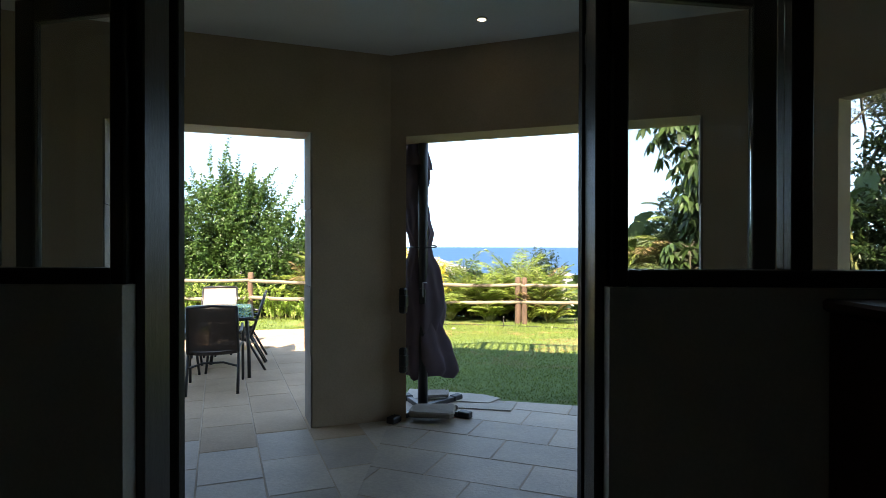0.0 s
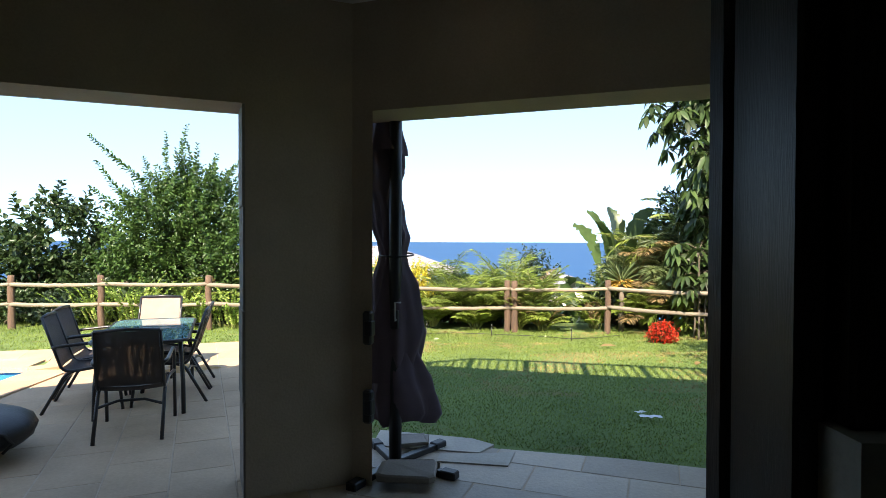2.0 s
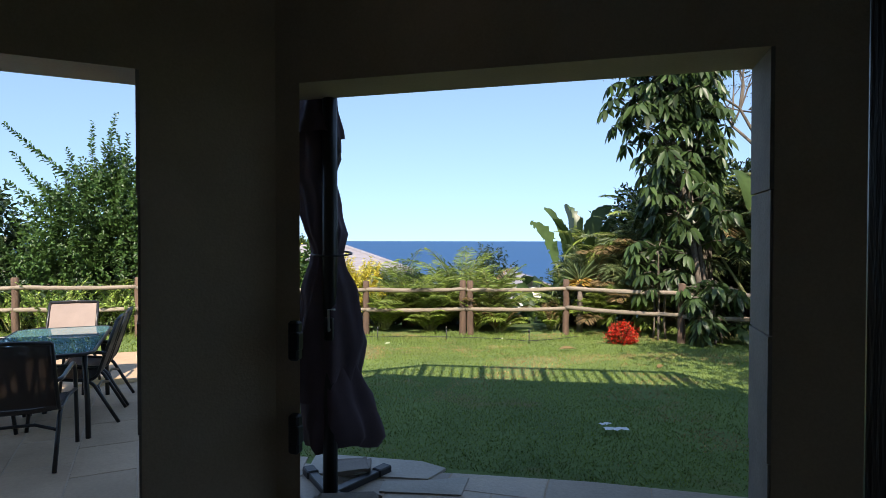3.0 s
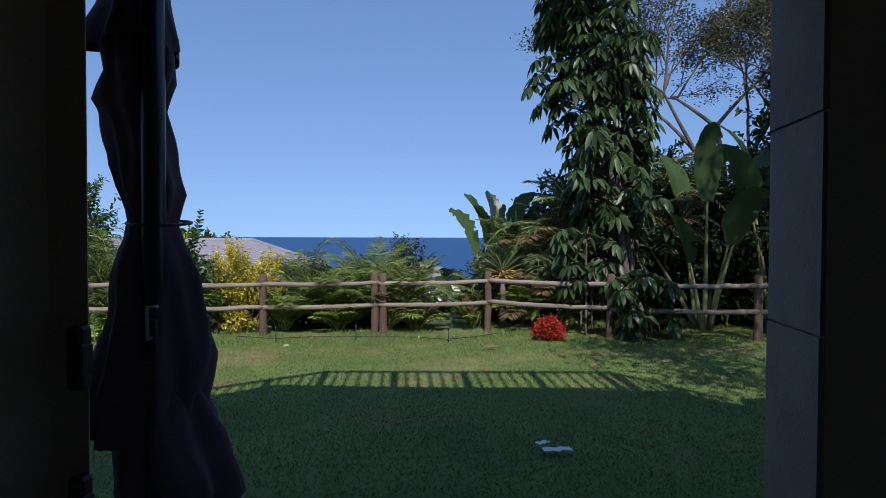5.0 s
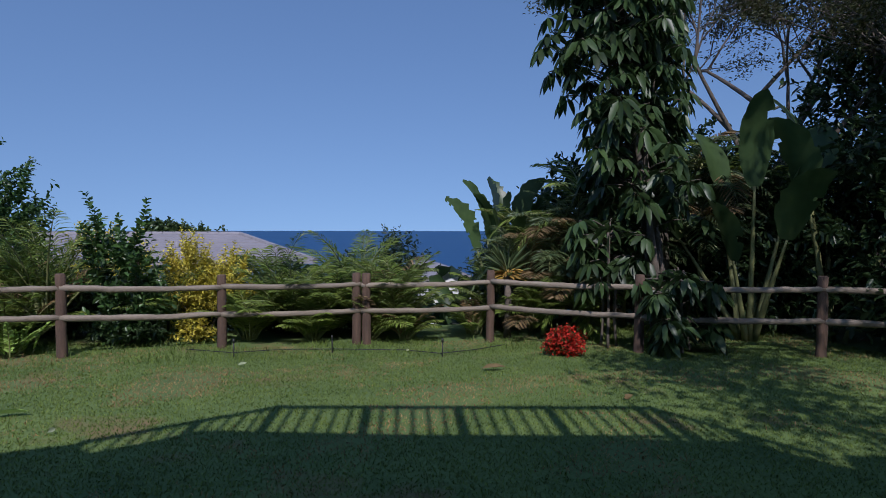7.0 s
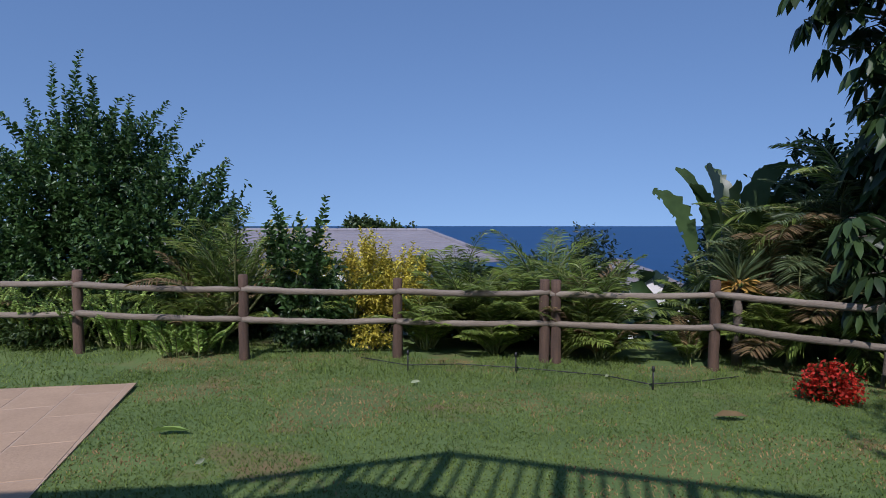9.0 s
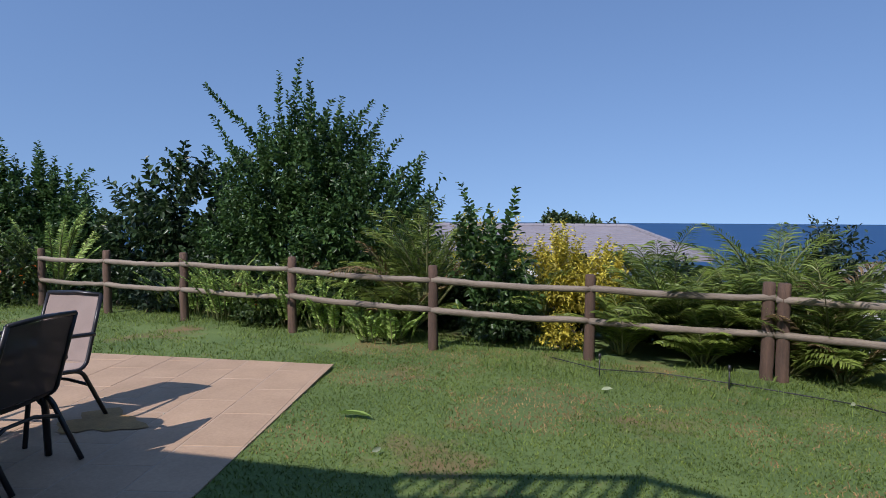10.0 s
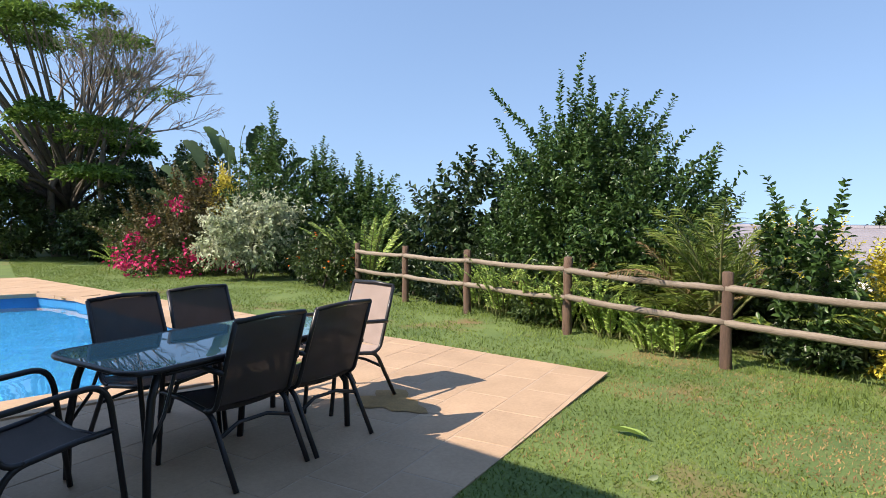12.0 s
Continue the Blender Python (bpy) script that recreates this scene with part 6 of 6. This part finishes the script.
PATIO = [(-16, 1.97), (-0.46, 1.97), (-0.46, 5.08), (-2.66, 10.65), (-16, 6.7)]
PORCH = [(-0.46, 1.97), (4.6, 1.97), (4.6, 4.85), (1.5, 5.52), (0.43, 5.86), (-0.46, 6.08)]
NOOK = [(-0.46, 5.08), (-0.46, 6.08), (-0.88, 6.15)]
POOL_OUT = [(-4.22, 2.2), (-4.62, 8.62), (-5.1, 8.82), (-11.5, 7.5), (-12.6, 6.95), (-12.9, 2.0)]
patio = thing("pavement", pose(0, 0, 0), "terracotta and stone paving slabs round the veranda and pool", "paving", "", "structure")
g = Geo()
for region in (PATIO, PORCH, NOOK):
    for i in range(-32, 10):
        for j in range(3, 23):
            x, y = i * 0.5, j * 0.5
            c = clip([(x, y), (x + 0.5, y), (x + 0.5, y + 0.5), (x, y + 0.5)], region)
            if c and not inside(x + 0.25, y + 0.25, POOL_OUT):
                g.add([(a, b, 0.0085) for a, b in c], [tuple(range(len(c)))])
part("mortar_bed", g, M_GROUT, patio)
rngt = random.Random(9)
far = Geo()
count = 0
for region, u, v, su, sv, off in ((PATIO, Vector((0.919, 0.394)), Vector((-0.394, 0.919)), 0.42, 0.64, 0.0), (PORCH, Vector((0.945, -0.327)), Vector((0.327, 0.945)), 0.655, 0.445, 0.0),
                                  (NOOK, Vector((0.945, -0.327)), Vector((0.327, 0.945)), 0.655, 0.445, 0.0)):
    left = region is PATIO
    for i in range(-40, 30):
        for j in range(-6, 40):
            a0 = i * su + (0 if left else (0.33 if j % 2 else 0.0))
            b0 = j * sv + (0.32 if left and i % 2 else 0.0)
            gap = 0.0045
            quad = [u * a + v * b for a, b in ((a0 + gap, b0 + gap), (a0 + su - gap, b0 + gap), (a0 + su - gap, b0 + sv - gap), (a0 + gap, b0 + sv - gap))]
            mid = sum(quad, Vector((0, 0))) / 4
            c = clip([(q.x, q.y) for q in quad], region)
            if len(c) < 3 or inside(mid.x, mid.y, POOL_OUT):
                continue
            top = 0.011 + rngt.uniform(-0.0015, 0.002)
            near = mid.x > -6.0 and count < 300
            t = Geo() if near else far
            n = len(c)
            cx, cy = sum(p[0] for p in c) / n, sum(p[1] for p in c) / n
            ins = [(cx + (a - cx) * 0.985, cy + (b - cy) * 0.985) for a, b in c]
            t.add([(a, b, 0.0) for a, b in c] + [(a, b, top - 0.003) for a, b in c] + [(a, b, top) for a, b in ins],
                  [(k, (k + 1) % n, n + (k + 1) % n, n + k) for k in range(n)] + [(n + k, n + (k + 1) % n, 2 * n + (k + 1) % n, 2 * n + k) for k in range(n)] + [tuple(range(2 * n, 3 * n))])
            if near:
                count += 1
                part("paving_slab", t, M_TILE if left and mid.y > 4.9 + 0.4 * (mid.x + 0.46) else M_TILE_IN, patio)
rest = part("paving_slabs", far, M_TILE, patio)
tagged(rest, "terracotta slabs round the pool", "", "", "stuff")
# water stain under the table
g = Geo()
rs = random.Random(4)
ring = []
for k in range(28):
    a = 2 * math.pi * k / 28
    r = 1 + 0.25 * math.sin(3 * a + 1) + 0.15 * math.sin(7 * a)
    ring.append((-3.12 + 0.3 * r * math.cos(a), 8.5 + 0.22 * r * math.sin(a), 0.0175))
g.add(ring, [tuple(range(28))])
part("stain", g, M_RUST, patio, "ochre water stain on the slabs")
# pale flagstones at the lawn's edge
for poly in ([(-0.42, 5.75), (0.42, 5.6), (0.55, 5.78), (0.38, 5.92), (-0.4, 6.12)], [(0.1, 5.42), (0.62, 5.34), (0.7, 5.62), (0.45, 5.58), (0.12, 5.58)]):
    g = Geo()
    g.prism(poly, 0.002, 0.022)
    part("flagstone", g, M_PALE, patio, "pale weathered flagstone")

# ---- grass ----
def lawn_has(x, y):
    return (y > 4.9) & ~(insides(x, y, PATIO) | insides(x, y, PORCH) | insides(x, y, NOOK) | insides(x, y, POOL_OUT))


def blades(name, n, x0, x1, y0, y1, h, w, seed, dry=False):
    rng = np.random.default_rng(seed)
    x, y = rng.uniform(x0, x1, n * 2), rng.uniform(y0, y1, n * 2)
    keep = lawn_has(x, y)
    x, y = x[keep][:n], y[keep][:n]
    bare = np.array([noise.noise((a * 0.9, b * 0.9, 2.0)) + 0.4 * noise.noise((a * 4, b * 4, 7.0)) for a, b in zip(x, y)])
    # the sunlit band's yellow tone is put in as extra dry blades past 8.6
    bare = bare - 0.35 * (y < 7.5) + 0.13 * smooths(8.6, 10.2, y)
    thin = bare > 0.12 + 0.3 * rng.random(len(x)) if dry else bare < 0.2 + 0.35 * rng.random(len(x))
    x, y = x[thin], y[thin]
    k = len(x)
    z = ground_zs(x, y)
    az = rng.random(k) * 2 * np.pi
    side = np.stack([np.cos(az), np.sin(az), np.zeros(k)], 1) * (w * rng.uniform(0.6, 1.3, k))[:, None]
    lean = rng.normal(size=(k, 2)) * h * 0.75
    hh = h * rng.uniform(0.4, 1.2, k)
    base = np.stack([x, y, z - 0.002], 1)
    tip = base + np.stack([lean[:, 0], lean[:, 1], hh], 1)
    mid = base + np.stack([lean[:, 0] * 0.35, lean[:, 1] * 0.35, hh * 0.65], 1)
    v = np.stack([base - side, base + side, mid + side * 0.8, tip, mid - side * 0.8], 1).reshape(-1, 3)
    o = np.arange(k)[:, None, None] * 5
    f = (np.array([[0, 1, 2], [0, 2, 4], [4, 2, 3]])[None] + o).reshape(-1, 3)
    ob = part(name, array_mesh(name, v, f, L_DRYSUNGRASS if dry else L_GRASS), None)
    tagged(ob, "dry reddish-brown grass in worn patches, thickened as sunlit tone towards the fence" if dry else "short broad-bladed lawn grass with worn patches", "grass", "", "stuff")


blades("lawn_grass", 240000, -3.2, 7.5, 4.9, 12.9, 0.02, 0.0035, 1)
blades("lawn_grass", 90000, -24, -2.6, 6.5, 12.8, 0.034, 0.005, 2)
blades("lawn_edge_grass", 9000, -10, 8, 11.5, 12.9, 0.085, 0.004, 3)
blades("dry_grass", 100000, -3.2, 7.5, 5.5, 12.6, 0.019, 0.004, 4, True)
